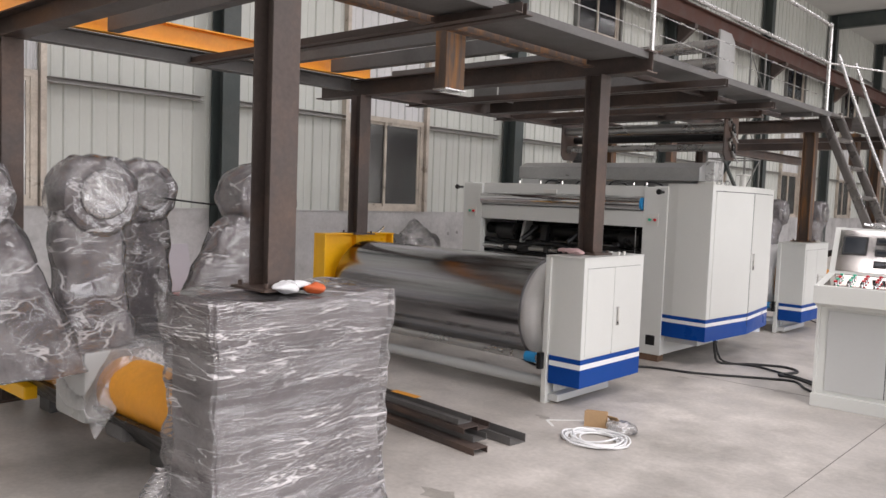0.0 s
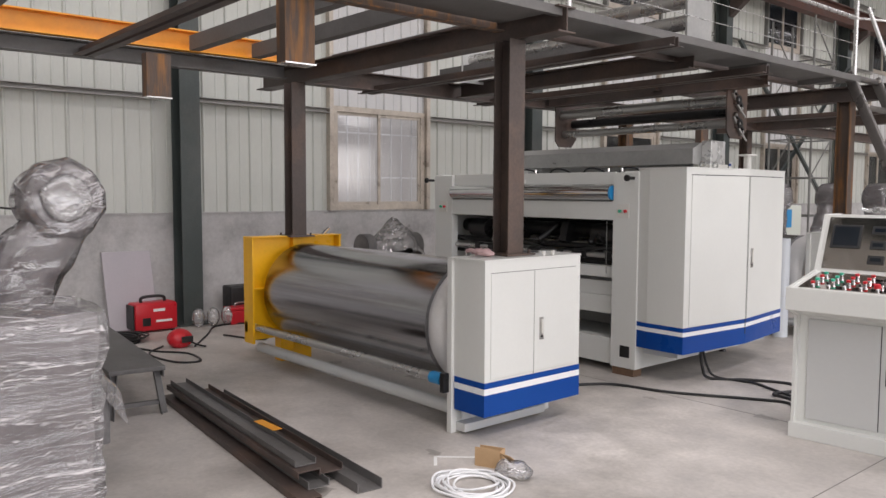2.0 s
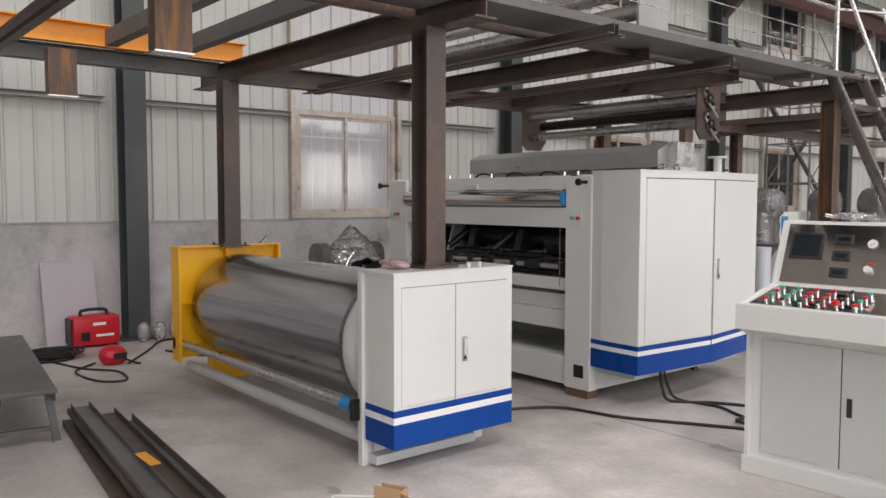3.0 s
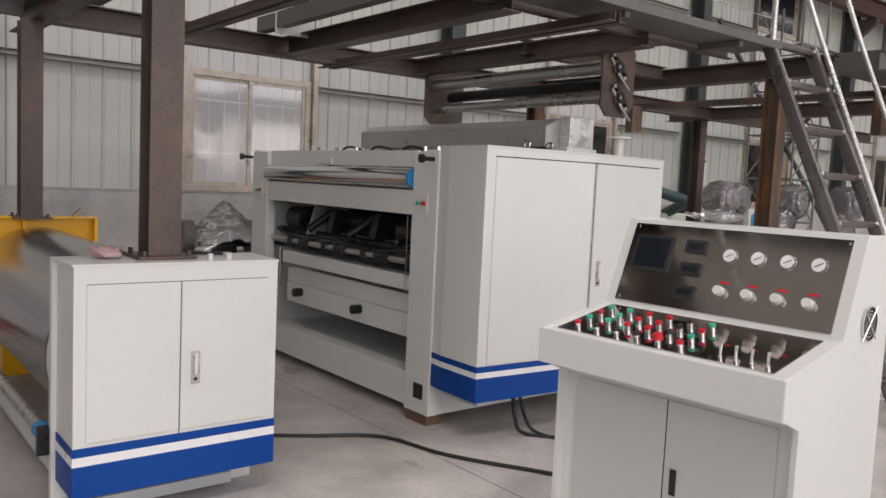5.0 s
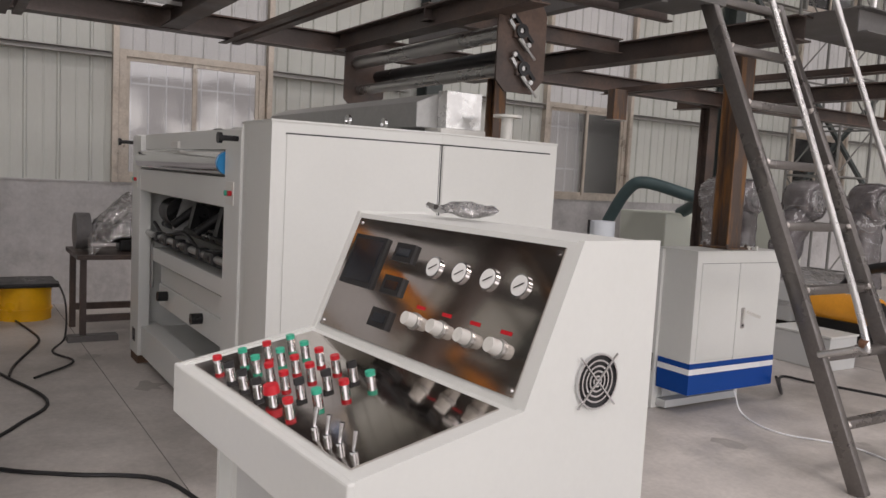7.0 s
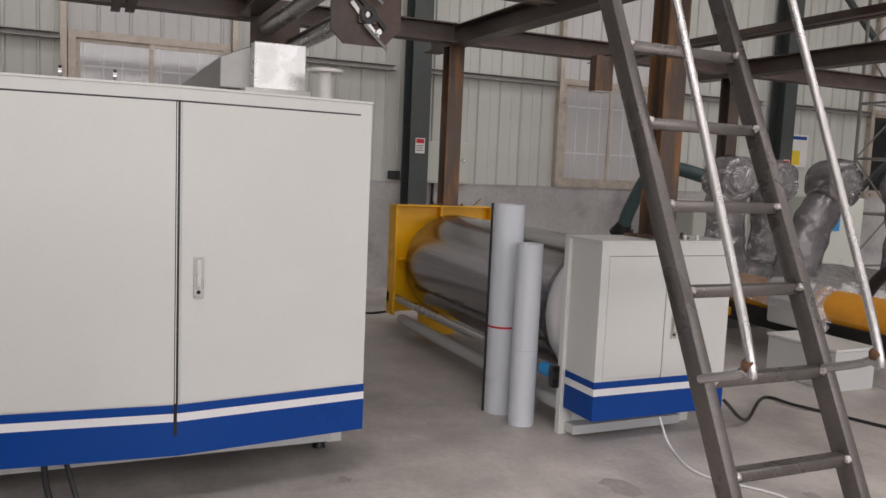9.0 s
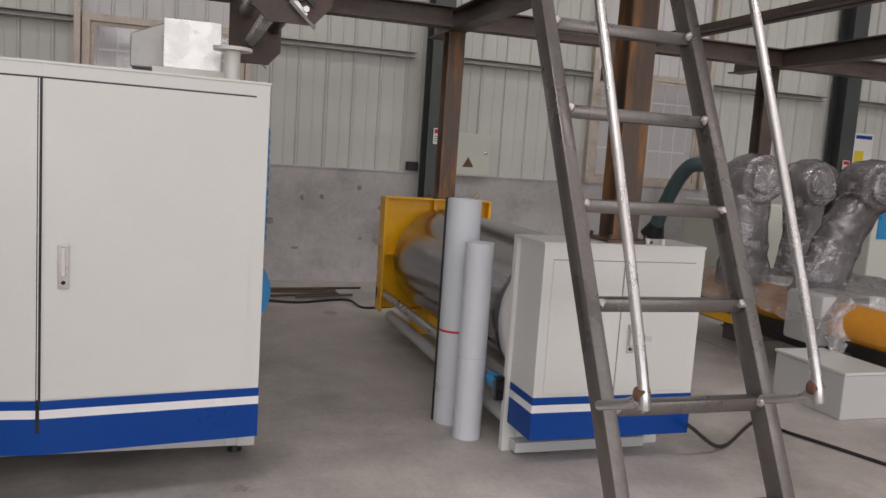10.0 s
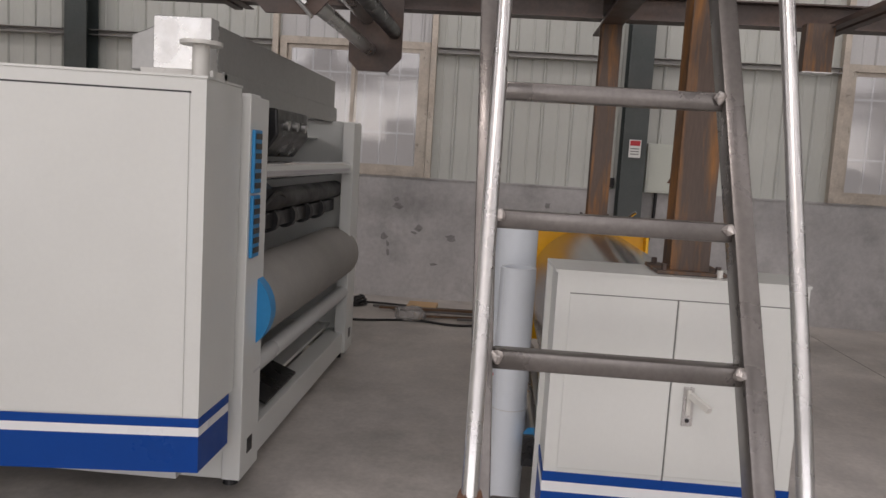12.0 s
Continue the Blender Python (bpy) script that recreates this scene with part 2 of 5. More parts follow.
def thing(name, at, label, category, group="", kind=""):
    ob = new(name)
    ob.empty_display_size = 0.1
    ob.location = at
    ORIGIN[ob.name] = Vector(at)
    return tagged(ob, label, category, group, kind)


def mesh_object(name, bm, mat, smooth=False):
    bmesh.ops.recalc_face_normals(bm, faces=bm.faces)
    me = bpy.data.meshes.new(name)
    bm.to_mesh(me)
    bm.free()
    me.materials.append(mat)
    if smooth:
        me.shade_smooth()
        me.set_sharp_from_angle(angle=radians(38))
    return new(name, me)


def part(name, bm, mat, parent, label="", smooth=False):
    """Links a bmesh, in world coordinates, as one mesh under a thing or a part."""
    o = ORIGIN[parent.name]
    bmesh.ops.translate(bm, verts=bm.verts, vec=-o)
    ob = mesh_object(name, bm, mat, smooth)
    ob.parent = parent
    ORIGIN[ob.name] = o
    return tagged(ob, label)


def solo(name, bm, mat, label, category, group="", kind="", smooth=False):
    """A thing that is one mesh, with its origin at the middle of its base."""
    xs = [v.co for v in bm.verts]
    lo = Vector([min(c[i] for c in xs) for i in range(3)])
    hi = Vector([max(c[i] for c in xs) for i in range(3)])
    o = Vector(((lo.x + hi.x) / 2, (lo.y + hi.y) / 2, lo.z))
    bmesh.ops.translate(bm, verts=bm.verts, vec=-o)
    ob = mesh_object(name, bm, mat, smooth)
    ob.location = o
    ORIGIN[ob.name] = o
    return tagged(ob, label, category, group, kind)


def box(x0, x1, y0, y1, z0, z1, bevel=0.0, bm=None):
    b = bm or bmesh.new()
    r = bmesh.ops.create_cube(b, size=1)["verts"]
    for v in r:
        v.co = Vector((x0 + (v.co.x + 0.5) * (x1 - x0), y0 + (v.co.y + 0.5) * (y1 - y0), z0 + (v.co.z + 0.5) * (z1 - z0)))
    if bevel:
        es = list({e for v in r for e in v.link_edges})
        bmesh.ops.bevel(b, geom=es, offset=bevel, segments=2, affect="EDGES", profile=0.5)
    return b


def prism(poly, a, b, axis="z", bevel=0.0, bm=None):
    """A polygon drawn in the plane across axis, pushed from a to b along it. Order of plane axes: z: x,y; x: y,z; y: x,z."""
    m = bm or bmesh.new()

    def at(u, v, w):
        return {"z": (u, v, w), "x": (w, u, v), "y": (u, w, v)}[axis]
    lo = [m.verts.new(at(u, v, a)) for u, v in poly]
    hi = [m.verts.new(at(u, v, b)) for u, v in poly]
    fs = [m.faces.new(lo), m.faces.new(hi)]
    for i in range(len(poly)):
        j = (i + 1) % len(poly)
        fs.append(m.faces.new((lo[i], lo[j], hi[j], hi[i])))
    if bevel:
        bmesh.ops.bevel(m, geom=list({e for f in fs for e in f.edges}), offset=bevel, segments=2, affect="EDGES", profile=0.5)
    return m


def rod(p0, p1, r, seg=20, bm=None, r1=None, bevel=0.0):
    m = bm or bmesh.new()
    p0, p1 = Vector(p0), Vector(p1)
    d = p1 - p0
    t = Matrix.Translation((p0 + p1) / 2) @ d.to_track_quat("Z", "Y").to_matrix().to_4x4()
    r_ = bmesh.ops.create_cone(m, cap_ends=True, segments=seg, radius1=r, radius2=r if r1 is None else r1, depth=d.length, matrix=t)
    return m


def ring(c, axis, r_out, r_in, w, seg=32, bm=None):
    m = bm or bmesh.new()
    c, a = Vector(c), Vector(axis).normalized()
    u = a.orthogonal().normalized()
    v = a.cross(u)
    loops = []
    for r, s in ((r_out, -w / 2), (r_out, w / 2), (r_in, w / 2), (r_in, -w / 2)):
        loops.append([m.verts.new(c + a * s + (u * math.cos(2 * math.pi * i / seg) + v * math.sin(2 * math.pi * i / seg)) * r) for i in range(seg)])
    for k in range(4):
        a_, b_ = loops[k], loops[(k + 1) % 4]
        for i in range(seg):
            j = (i + 1) % seg
            m.faces.new((a_[i], a_[j], b_[j], b_[i]))
    return m


def sweep(points, r, seg=8, bm=None, smooth_steps=6, cap=True):
    """A round cable or pipe through points, on a Catmull-Rom curve."""
    m = bm or bmesh.new()
    pts = [Vector(p) for p in points]
    ex = [2 * pts[0] - pts[1], *pts, 2 * pts[-1] - pts[-2]]
    path = []
    for i in range(1, len(ex) - 2):
        p0, p1, p2, p3 = ex[i - 1:i + 3]
        for k in range(smooth_steps):
            t = k / smooth_steps
            path.append(0.5 * (2 * p1 + (p2 - p0) * t + (2 * p0 - 5 * p1 + 4 * p2 - p3) * t * t + (3 * p1 - p0 - 3 * p2 + p3) * t ** 3))
    path.append(pts[-1])
    rings, ref = [], Vector((0.3, 0.2, 1)).normalized()
    for i, p in enumerate(path):
        d = (path[min(i + 1, len(path) - 1)] - path[max(i - 1, 0)]).normalized()
        u = (ref - d * ref.dot(d))
        u = u.normalized() if u.length > 1e-3 else d.orthogonal().normalized()
        v = d.cross(u)
        ref = u
        rr = r(i / (len(path) - 1)) if callable(r) else r
        rings.append([m.verts.new(p + (u * math.cos(2 * math.pi * k / seg) + v * math.sin(2 * math.pi * k / seg)) * rr) for k in range(seg)])
    for a, b in zip(rings, rings[1:]):
        for k in range(seg):
            m.faces.new((a[k], a[(k + 1) % seg], b[(k + 1) % seg], b[k]))
    if cap:
        m.faces.new(rings[0])
        m.faces.new(rings[-1])
    return m


def profile(kind, h, w, t=0.01):
    """Steel sections, upright, centred: I, C (open to the right), L, box."""
    a, b = w / 2, h / 2
    if kind == "I":
        s = t * 0.5
        return [(-a, -b), (a, -b), (a, -b + t), (s, -b + t), (s, b - t), (a, b - t), (a, b), (-a, b), (-a, b - t), (-s, b - t), (-s, -b + t), (-a, -b + t)]
    if kind == "C":
        return [(-a, -b), (a, -b), (a, -b + t), (-a + t, -b + t), (-a + t, b - t), (a, b - t), (a, b), (-a, b)]
    if kind == "L":
        return [(-a, b), (-a, -b), (a, -b), (a, -b + t), (-a + t, -b + t), (-a + t, b)]
    return [(-a, -b), (a, -b), (a, b), (-a, b)]


def beam(p0, p1, kind, h, w, t=0.01, flip=False, up=(0, 0, 1), bm=None):
    """A steel section from p0 to p1; p0 and p1 are the middle of the section."""
    m = bm or bmesh.new()
    p0, p1 = Vector(p0), Vector(p1)
    d = (p1 - p0).normalized()
    upv = Vector(up)
    side = d.cross(upv).normalized()
    upv = side.cross(d).normalized()
    if flip:
        side = -side
    pr = profile(kind, h, w, t)
    a = [m.verts.new(p0 + side * u + upv * v) for u, v in pr]
    b = [m.verts.new(p1 + side * u + upv * v) for u, v in pr]
    m.faces.new(a)
    m.faces.new(b)
    for i in range(len(pr)):
        j = (i + 1) % len(pr)
        m.faces.new((a[i], a[j], b[j], b[i]))
    return m


def rough_up(bm, amount, scale, seed=0.0):
    for v in bm.verts:
        n = noise.noise_vector(v.co * scale + Vector((seed, seed * 2, 0)))
        v.co += n * amount
    return bm


def blob(points, seg=20, steps=8, lump=0.02, seed=0.0, cap=True):
    """A wrapped limb: rounded rings at (x, y, z, radius across x, radius across y)."""
    m = bmesh.new()
    rings = []
    P = [Vector(p[:3]) for p in points]
    for i in range(len(points) - 1):
        for k in range(steps):
            t = k / steps
            ts = t * t * (3 - 2 * t)
            c = P[i].lerp(P[i + 1], t)
            rx = points[i][3] * (1 - ts) + points[i + 1][3] * ts
            ry = points[i][4] * (1 - ts) + points[i + 1][4] * ts
            rings.append((c, rx, ry))
    rings.append((P[-1], points[-1][3], points[-1][4]))
    loops = []
    for c, rx, ry in rings:
        loops.append([m.verts.new(c + Vector((math.copysign(abs(math.cos(a)) ** 0.8, math.cos(a)) * rx, math.copysign(abs(math.sin(a)) ** 0.8, math.sin(a)) * ry, 0))) for a in (2 * math.pi * k / seg for k in range(seg))])
    for a, b in zip(loops, loops[1:]):
        for k in range(seg):
            m.faces.new((a[k], a[(k + 1) % seg], b[(k + 1) % seg], b[k]))
    m.faces.new(loops[0])
    m.faces.new(loops[-1])
    return rough_up(m, lump, 9.0, seed)


def drum_head(x, y, z, r, depth, lump, seed, seg=40):
    """A wrapped round arm head, its axis along x, with soft rims and a dished face."""
    m = bmesh.new()
    shape = ((-0.50, 0.0), (-0.50, 0.7), (-0.42, 0.92), (-0.15, 1.0), (0.2, 1.0), (0.42, 0.93), (0.50, 0.80), (0.47, 0.58), (0.45, 0.0))
    loops = []
    for a, q in shape:
        loops.append([m.verts.new((x + a * depth, y + q * r * math.cos(2 * math.pi * k / seg), z + q * r * math.sin(2 * math.pi * k / seg))) for k in range(seg)] if q else [m.verts.new((x + a * depth, y, z))])
    for a, b in zip(loops, loops[1:]):
        for k in range(seg):
            n = (k + 1) % seg
            if len(a) == 1:
                m.faces.new((a[0], b[k], b[n]))
            elif len(b) == 1:
                m.faces.new((a[k], a[n], b[0]))
            else:
                m.faces.new((a[k], a[n], b[n], b[k]))
    bmesh.ops.subdivide_edges(m, edges=m.edges[:], cuts=1, use_grid_fill=True)
    return rough_up(m, lump, 11.0, seed)


# ---- the hall ----
WALL, Y0, Y1, XE = -8.7, -9.0, 46.0, 12.0
SILL, GIRT_Z, EAVE = 1.30, 2.66, ROOF
BAYS = [-6.35, -0.45, 5.45, 11.35, 17.25, 23.15, 29.05, 34.95, 40.85]
WINDOWS = [b + 2.22 for b in BAYS]
WIN_W = 1.62

floor = solo("floor", box(WALL - 0.2, XE, Y0, Y1, -0.15, 0), FLOOR, "dusty grey concrete floor with stains", "floor", kind="structure")
for y in (-3.4, 2.55, 7.05, 13.3, 19.2, 25.0):
    part("floor_joint", box(WALL, XE, y, y + 0.006, -0.01, 0.0012), JOINT, floor)
for x in (-1.25, 4.75):
    part("floor_joint", box(x, x + 0.006, Y0, Y1, -0.01, 0.0012), JOINT, floor)
wall = thing("wall_west", (WALL, 18, 0), "pale grey-green ribbed sheet wall on a concrete plinth", "wall", kind="structure")
part("plinth", box(WALL - 0.2, WALL, Y0, Y1, 0, SILL), PLASTER, wall, "stained grey rendered concrete plinth")
part("plinth_cap", box(WALL - 0.2, WALL + 0.012, Y0, Y1, SILL, SILL + 0.018), PLASTER, wall)


def ribbed(y0, y1, z0, z1, bm=None):
    """Wall sheet with standing ribs every 0.31 m."""
    m = bm or bmesh.new()
    poly, y = [], y0
    while y < y1 - 0.02:
        e = min(y + 0.31, y1)
        w = e - y
        poly += [(WALL - 0.025, y), (WALL - 0.025, y + w * 0.44), (WALL - 0.019, y + w * 0.46), (WALL - 0.019, y + w * 0.50), (WALL - 0.025, y + w * 0.52), (WALL - 0.025, y + w * 0.86), (WALL, y + w * 0.90), (WALL, y + w * 0.95), (WALL - 0.025, y + w * 0.99)]
        y = e
    poly += [(WALL - 0.025, y1), (WALL - 0.06, y1), (WALL - 0.06, y0)]
    return prism(poly, z0, z1, "z", bm=m)


edges = [Y0] + [e for w in WINDOWS for e in (w, w + WIN_W)] + [Y1]
for i in range(0, len(edges), 2):
    y = edges[i]
    while y < edges[i + 1] - 0.05:
        e = y + 0.93 if edges[i + 1] - y > 1.1 else edges[i + 1]
        for z0, z1 in ((SILL + 0.018, GIRT_Z - 0.001), (GIRT_Z, EAVE)):
            part("wall_sheet", ribbed(y, e - 0.002, z0, z1), SIDING, wall)
        y = e
for w in WINDOWS:
    part("daylight_sheet", ribbed(w, w + WIN_W, 2.74, 4.95), CLEAR_SHEET, wall, "whitish translucent ribbed sheet")
    part("wall_sheet", ribbed(w, w + WIN_W, 6.35, EAVE), SIDING, wall)
for z in (GIRT_Z, 4.9, 6.6):
    for i in range(len(BAYS) - 1):
        for a, b in ((BAYS[i] + 0.15, WINDOWS[i] - 0.08), (WINDOWS[i] + WIN_W + 0.08, BAYS[i + 1] - 0.15)):
            part("girt", beam((WALL + 0.06, a, z), (WALL + 0.06, b, z), "C", 0.06, 0.115, 0.006), LEDGE, wall)
for i, b in enumerate(BAYS):
    c = solo("wall_column", beam((WALL + 0.17, b + 0.1, 0), (WALL + 0.17, b + 0.1, EAVE), "I", 0.26, 0.24, 0.012, up=(1, 0, 0)), GREEN_STEEL, "tall dark grey-green steel column against the sheet wall", "column", "hall columns", "structure")
    part("base_plate", box(WALL + 0.001, WALL + 0.38, b - 0.1, b + 0.30, 0, 0.02), GREEN_STEEL, c)


def window(w, z0, z1, bars=True):
    win = thing("window_1", (WALL, w + WIN_W / 2, z0), "sliding window in a champagne aluminium frame with outside bars", "window", "hall windows", "structure")
    f = 0.075
    fr = bmesh.new()
    box(WALL - 0.05, WALL + 0.02, w, w + f, z0, z1, bm=fr)
    box(WALL - 0.05, WALL + 0.02, w + WIN_W - f, w + WIN_W, z0, z1, bm=fr)
    box(WALL - 0.048, WALL + 0.022, w + f, w + WIN_W - f, z0, z0 + f, bm=fr)
    box(WALL - 0.048, WALL + 0.022, w + f, w + WIN_W - f, z1 - f, z1, bm=fr)
    frame_ob = part("window_frame", fr, WINDOW_FRAME, win)
    mid = w + WIN_W * 0.5
    for a, b, x in ((w + f, mid + 0.03, -0.035), (mid - 0.03, w + WIN_W - f, -0.008)):
        s = bmesh.new()
        g = 0.04
        box(WALL + x - 0.012, WALL + x + 0.012, a, a + g, z0 + f, z1 - f, bm=s)
        box(WALL + x - 0.012, WALL + x + 0.012, b - g, b, z0 + f, z1 - f, bm=s)
        box(WALL + x - 0.011, WALL + x + 0.011, a + g, b - g, z0 + f, z0 + f + g, bm=s)
        box(WALL + x - 0.011, WALL + x + 0.011, a + g, b - g, z1 - f - g, z1 - f, bm=s)
        part("sash", s, WINDOW_FRAME, win)
        p = part("pane", box(WALL + x - 0.002, WALL + x + 0.002, a + g, b - g, z0 + f + g, z1 - f - g), GLASS, win)
        p.visible_shadow = False
    if bars:
        for k in range(8):
            y = w + 0.14 + k * (WIN_W - 0.28) / 7
            part("bar", rod((WALL - 0.12, y, z0), (WALL - 0.12, y, z1), 0.009, 8), STRIPE, win)
        for z in (z0 + 0.45, z1 - 0.35):
            part("bar", box(WALL - 0.128, WALL - 0.112, w, w + WIN_W, z, z + 0.02), STRIPE, win)
    for y in (w - 0.07, w + WIN_W + 0.01):
        part("jamb", box(WALL - 0.02, WALL + 0.07, y, y + 0.06, z0, z1 + (1.9 if bars else 0.0)), WINDOW_FRAME if bars else GIRT, win)
    return win


for w in WINDOWS:
    window(w, SILL + 0.018, 2.74)
    window(w, 4.95, 6.35, False)

wall_e = thing("wall_east", (XE, 18, 0), "unseen pale sheet wall with an added opening for the fill lamp", "wall", kind="structure")
part("panel", box(XE, XE + 0.2, Y0, Y1, 0, 1.6), SIDING, wall_e)
part("panel", box(XE, XE + 0.2, Y0, Y1, 6.5, EAVE), SIDING, wall_e)
for y in (Y0, -7.2, 23.0):
    part("panel", box(XE, XE + 0.2, y, y + (1.6 if y < 20 else 23.0), 1.6, 6.5), SIDING, wall_e)
wall_n = solo("wall_north", box(WALL - 0.2, XE + 0.2, Y1, Y1 + 0.2, 0, EAVE), SIDING, "pale sheet end wall", "wall", kind="structure")
wall_s = solo("wall_south", box(WALL - 0.2, XE + 0.2, Y0 - 0.2, Y0, 0, EAVE), SIDING, "pale sheet end wall", "wall", kind="structure")
ceil = bmesh.new()
xs = [WALL - 0.2] + [e for s in ROOF_STRIPS for e in (s - 0.75, s + 0.75)] + [XE + 0.2]
for i in range(0, len(xs), 2):
    box(xs[i], xs[i + 1], Y0 - 0.2, Y1 + 0.2, ROOF, ROOF + 0.1, bm=ceil)
solo("ceiling", ceil, CEILING, "white sheet roof with added strip openings for fill lamps", "ceiling", kind="structure")
for b in BAYS:
    solo("roof_beam", beam((WALL + 0.2, b + 0.1, ROOF - 0.25), (XE, b + 0.1, ROOF - 0.25), "I", 0.45, 0.22, 0.014), GREEN_STEEL, "dark steel roof beam under the sheet roof", "beam", "roof beams", "structure")
crane = thing("crane_runway", (WALL + 0.55, 18, 5.2), "red-brown crane runway beam on column brackets", "crane beam", kind="structure")
part("runway_beam", beam((WALL + 0.62, Y0, 5.9), (WALL + 0.62, Y1, 5.9), "I", 0.40, 0.22, 0.014), RUST_RED, crane)
part("rail", box(WALL + 0.59, WALL + 0.65, Y0, Y1, 6.10, 6.16), RAW_STEEL, crane)
for b in BAYS:
    part("bracket", prism([(WALL + 0.33, 5.25), (WALL + 0.75, 5.6), (WALL + 0.75, 5.69), (WALL + 0.33, 5.69)], b + 0.02, b + 0.18, "y"), RAW_STEEL, crane)
# Backdrop outside the windows, lit by its own added glow.
solo("backdrop", box(-11.6, -11.5, Y0 - 5, Y1 + 5, -0.2, 6.2), OUTSIDE_GLOW, "pale glowing backdrop for the neighbouring building's outer wall", "building", kind="structure")
solo("ground", box(-60, -8.9, -60, 100, -0.35, -0.2), FLOOR, "grey concrete yard outside the hall", "ground", kind="structure")

# ---- steel platform over the machine line ----
deck = thing("steel_platform", (-4.5, 6.5, 1.1), "unpainted steel platform of beams and columns over the machines", "platform")


def i_beam(p0, p1, mat=RAW_STEEL, h=0.165, w=0.16, name="beam"):
    return part(name, beam(p0, p1, "I", h, w, 0.011), mat, deck)


def column(x, y, z0, z1, mat, s=0.145):
    c = part("column", beam((x, y, z0 + 0.012), (x, y, z1), "I", s, s, 0.01, up=(1, 0, 0)), mat, deck, "rust-streaked steel column" if mat is RUST_STEEL else "")
    part("base_plate", box(x - 0.13, x + 0.13, y - 0.13, y + 0.13, z0, z0 + 0.012), mat, c)
    for dx in (-0.1, 0.1):
        for dy in (-0.1, 0.1):
            part("bolt", rod((x + dx, y + dy, z0 + 0.012), (x + dx, y + dy, z0 + 0.035), 0.011, 6), RAW_STEEL, c)
    return c


for y, x1 in ((2.15, -2.60), (5.6, -2.78), (10.85, -2.78), (14.1, -2.78)):
    i_beam((-6.72, y, 2.66), (x1, y, 2.66), h=0.165)
for y in (2.15, 5.53, 10.85, 14.1):
    base = {2.15: 1.135, 14.1: 0.0}.get(y, 1.16)
    column({2.15: -2.79, 5.53: -3.21, 10.85: -3.26, 14.1: -3.28}[y], y, base, 2.577, RUST_STEEL if y > 9 else RAW_STEEL)
    column(-5.95 if y < 3 else (-6.0 if y < 6 else -6.2), y, 1.155 if 3 < y < 14 else 0.0, 2.577, RUST_STEEL if y == 10.85 else RAW_STEEL)
# runway of the hoist, with its orange web
part("hoist_beam", beam((-6.05, -1.0, 2.84), (-6.05, 5.72, 2.84), "C", 0.17, 0.09, 0.010), ORANGE, deck, "orange-painted hoist beam")
i_beam((-6.16, -1.0, 2.69), (-6.16, 5.515, 2.69), DECK_STEEL, 0.125, 0.12)
for y, x1 in ((7.55, -3.1), (8.97, -3.2)):
    i_beam((-5.93, y, 2.663), (x1, y, 2.663), h=0.15, w=0.15)
i_beam((-6.02, 5.69, 2.664), (-6.02, 10.76, 2.664))
i_beam((-6.02, 10.94, 2.664), (-6.02, 19.0, 2.664))
i_beam((-4.4, 8.9, 2.70), (-4.4, 10.76, 2.70), h=0.12, w=0.1)
# outer edge beam and the walkway plate behind it
part("edge_bar", box(-2.865, -2.815, 1.2, 10.1, 2.685, 2.745, 0.004), DECK_STEEL, deck)
part("deck_plate", box(-3.27, -2.867, 1.2, 5.5, 2.694, 2.700), DECK_STEEL, deck)
part("deck_plate", box(-3.23, -2.867, 5.69, 10.1, 2.694, 2.700), DECK_STEEL, deck)
for y in (6.9, 8.3, 9.6):
    part("stiffener", box(-3.22, -2.87, y, y + 0.05, 2.65, 2.693), DECK_STEEL, deck)
part("deck_plate", box(-3.25, -2.4, 10.85, 19.0, 2.747, 2.753), DECK_STEEL, deck)
part("edge_channel", beam((-2.4, 10.87, 2.67), (-2.4, 19.0, 2.67), "C", 0.15, 0.07, 0.008), DECK_STEEL, deck)
part("inner_angle", beam((-3.28, 1.2, 2.68), (-3.28, 5.51, 2.68), "L", 0.08, 0.08, 0.008), RUST_STEEL, deck)
part("inner_angle", beam((-3.26, 5.69, 2.68), (-3.26, 10.1, 2.68), "L", 0.06, 0.06, 0.008), RAW_STEEL, deck)
for y, x0, x1, z in ((3.66, -6.2, -2.6, 2.665), (6.42, -6.22, -2.56, 2.60), (8.04, -6.24, -2.75, 2.60), (12.3, -6.2, -2.75, 2.60)):
    part("angle_bar", beam((x0, y, z), (x1, y, z), "L", 0.065, 0.065, 0.007), RAW_STEEL, deck)
    part("angle_bar", beam((x0 + 0.04, y + 0.1, z), (x1, y + 0.1, z), "L", 0.065, 0.065, 0.007, True), RAW_STEEL, deck)
for y in (2.9, 4.55, 5.12, 5.95, 7.3, 9.7):
    part("cross_tube", beam((-5.95, y, 2.81), (-3.2, y, 2.81), "box", 0.12, 0.09), DECK_STEEL, deck)
for x, y, z0, z1 in ((-3.49, 4.08, 2.305, 2.735), (-5.63, 4.1, 2.30, 2.63), (-5.85, 12.2, 2.27, 2.59), (-3.3, 13.0, 2.25, 2.735)):
    part("hanger", beam((x, y, z0), (x, y, z1), "C", 0.10, 0.19, 0.009, up=(1, 0, 0)), RUST_STEEL, deck)
    part("hanger_plate", box(x - 0.06, x + 0.06, y - 0.1, y + 0.1, z0 - 0.008, z0), BRIGHT_STEEL, deck)
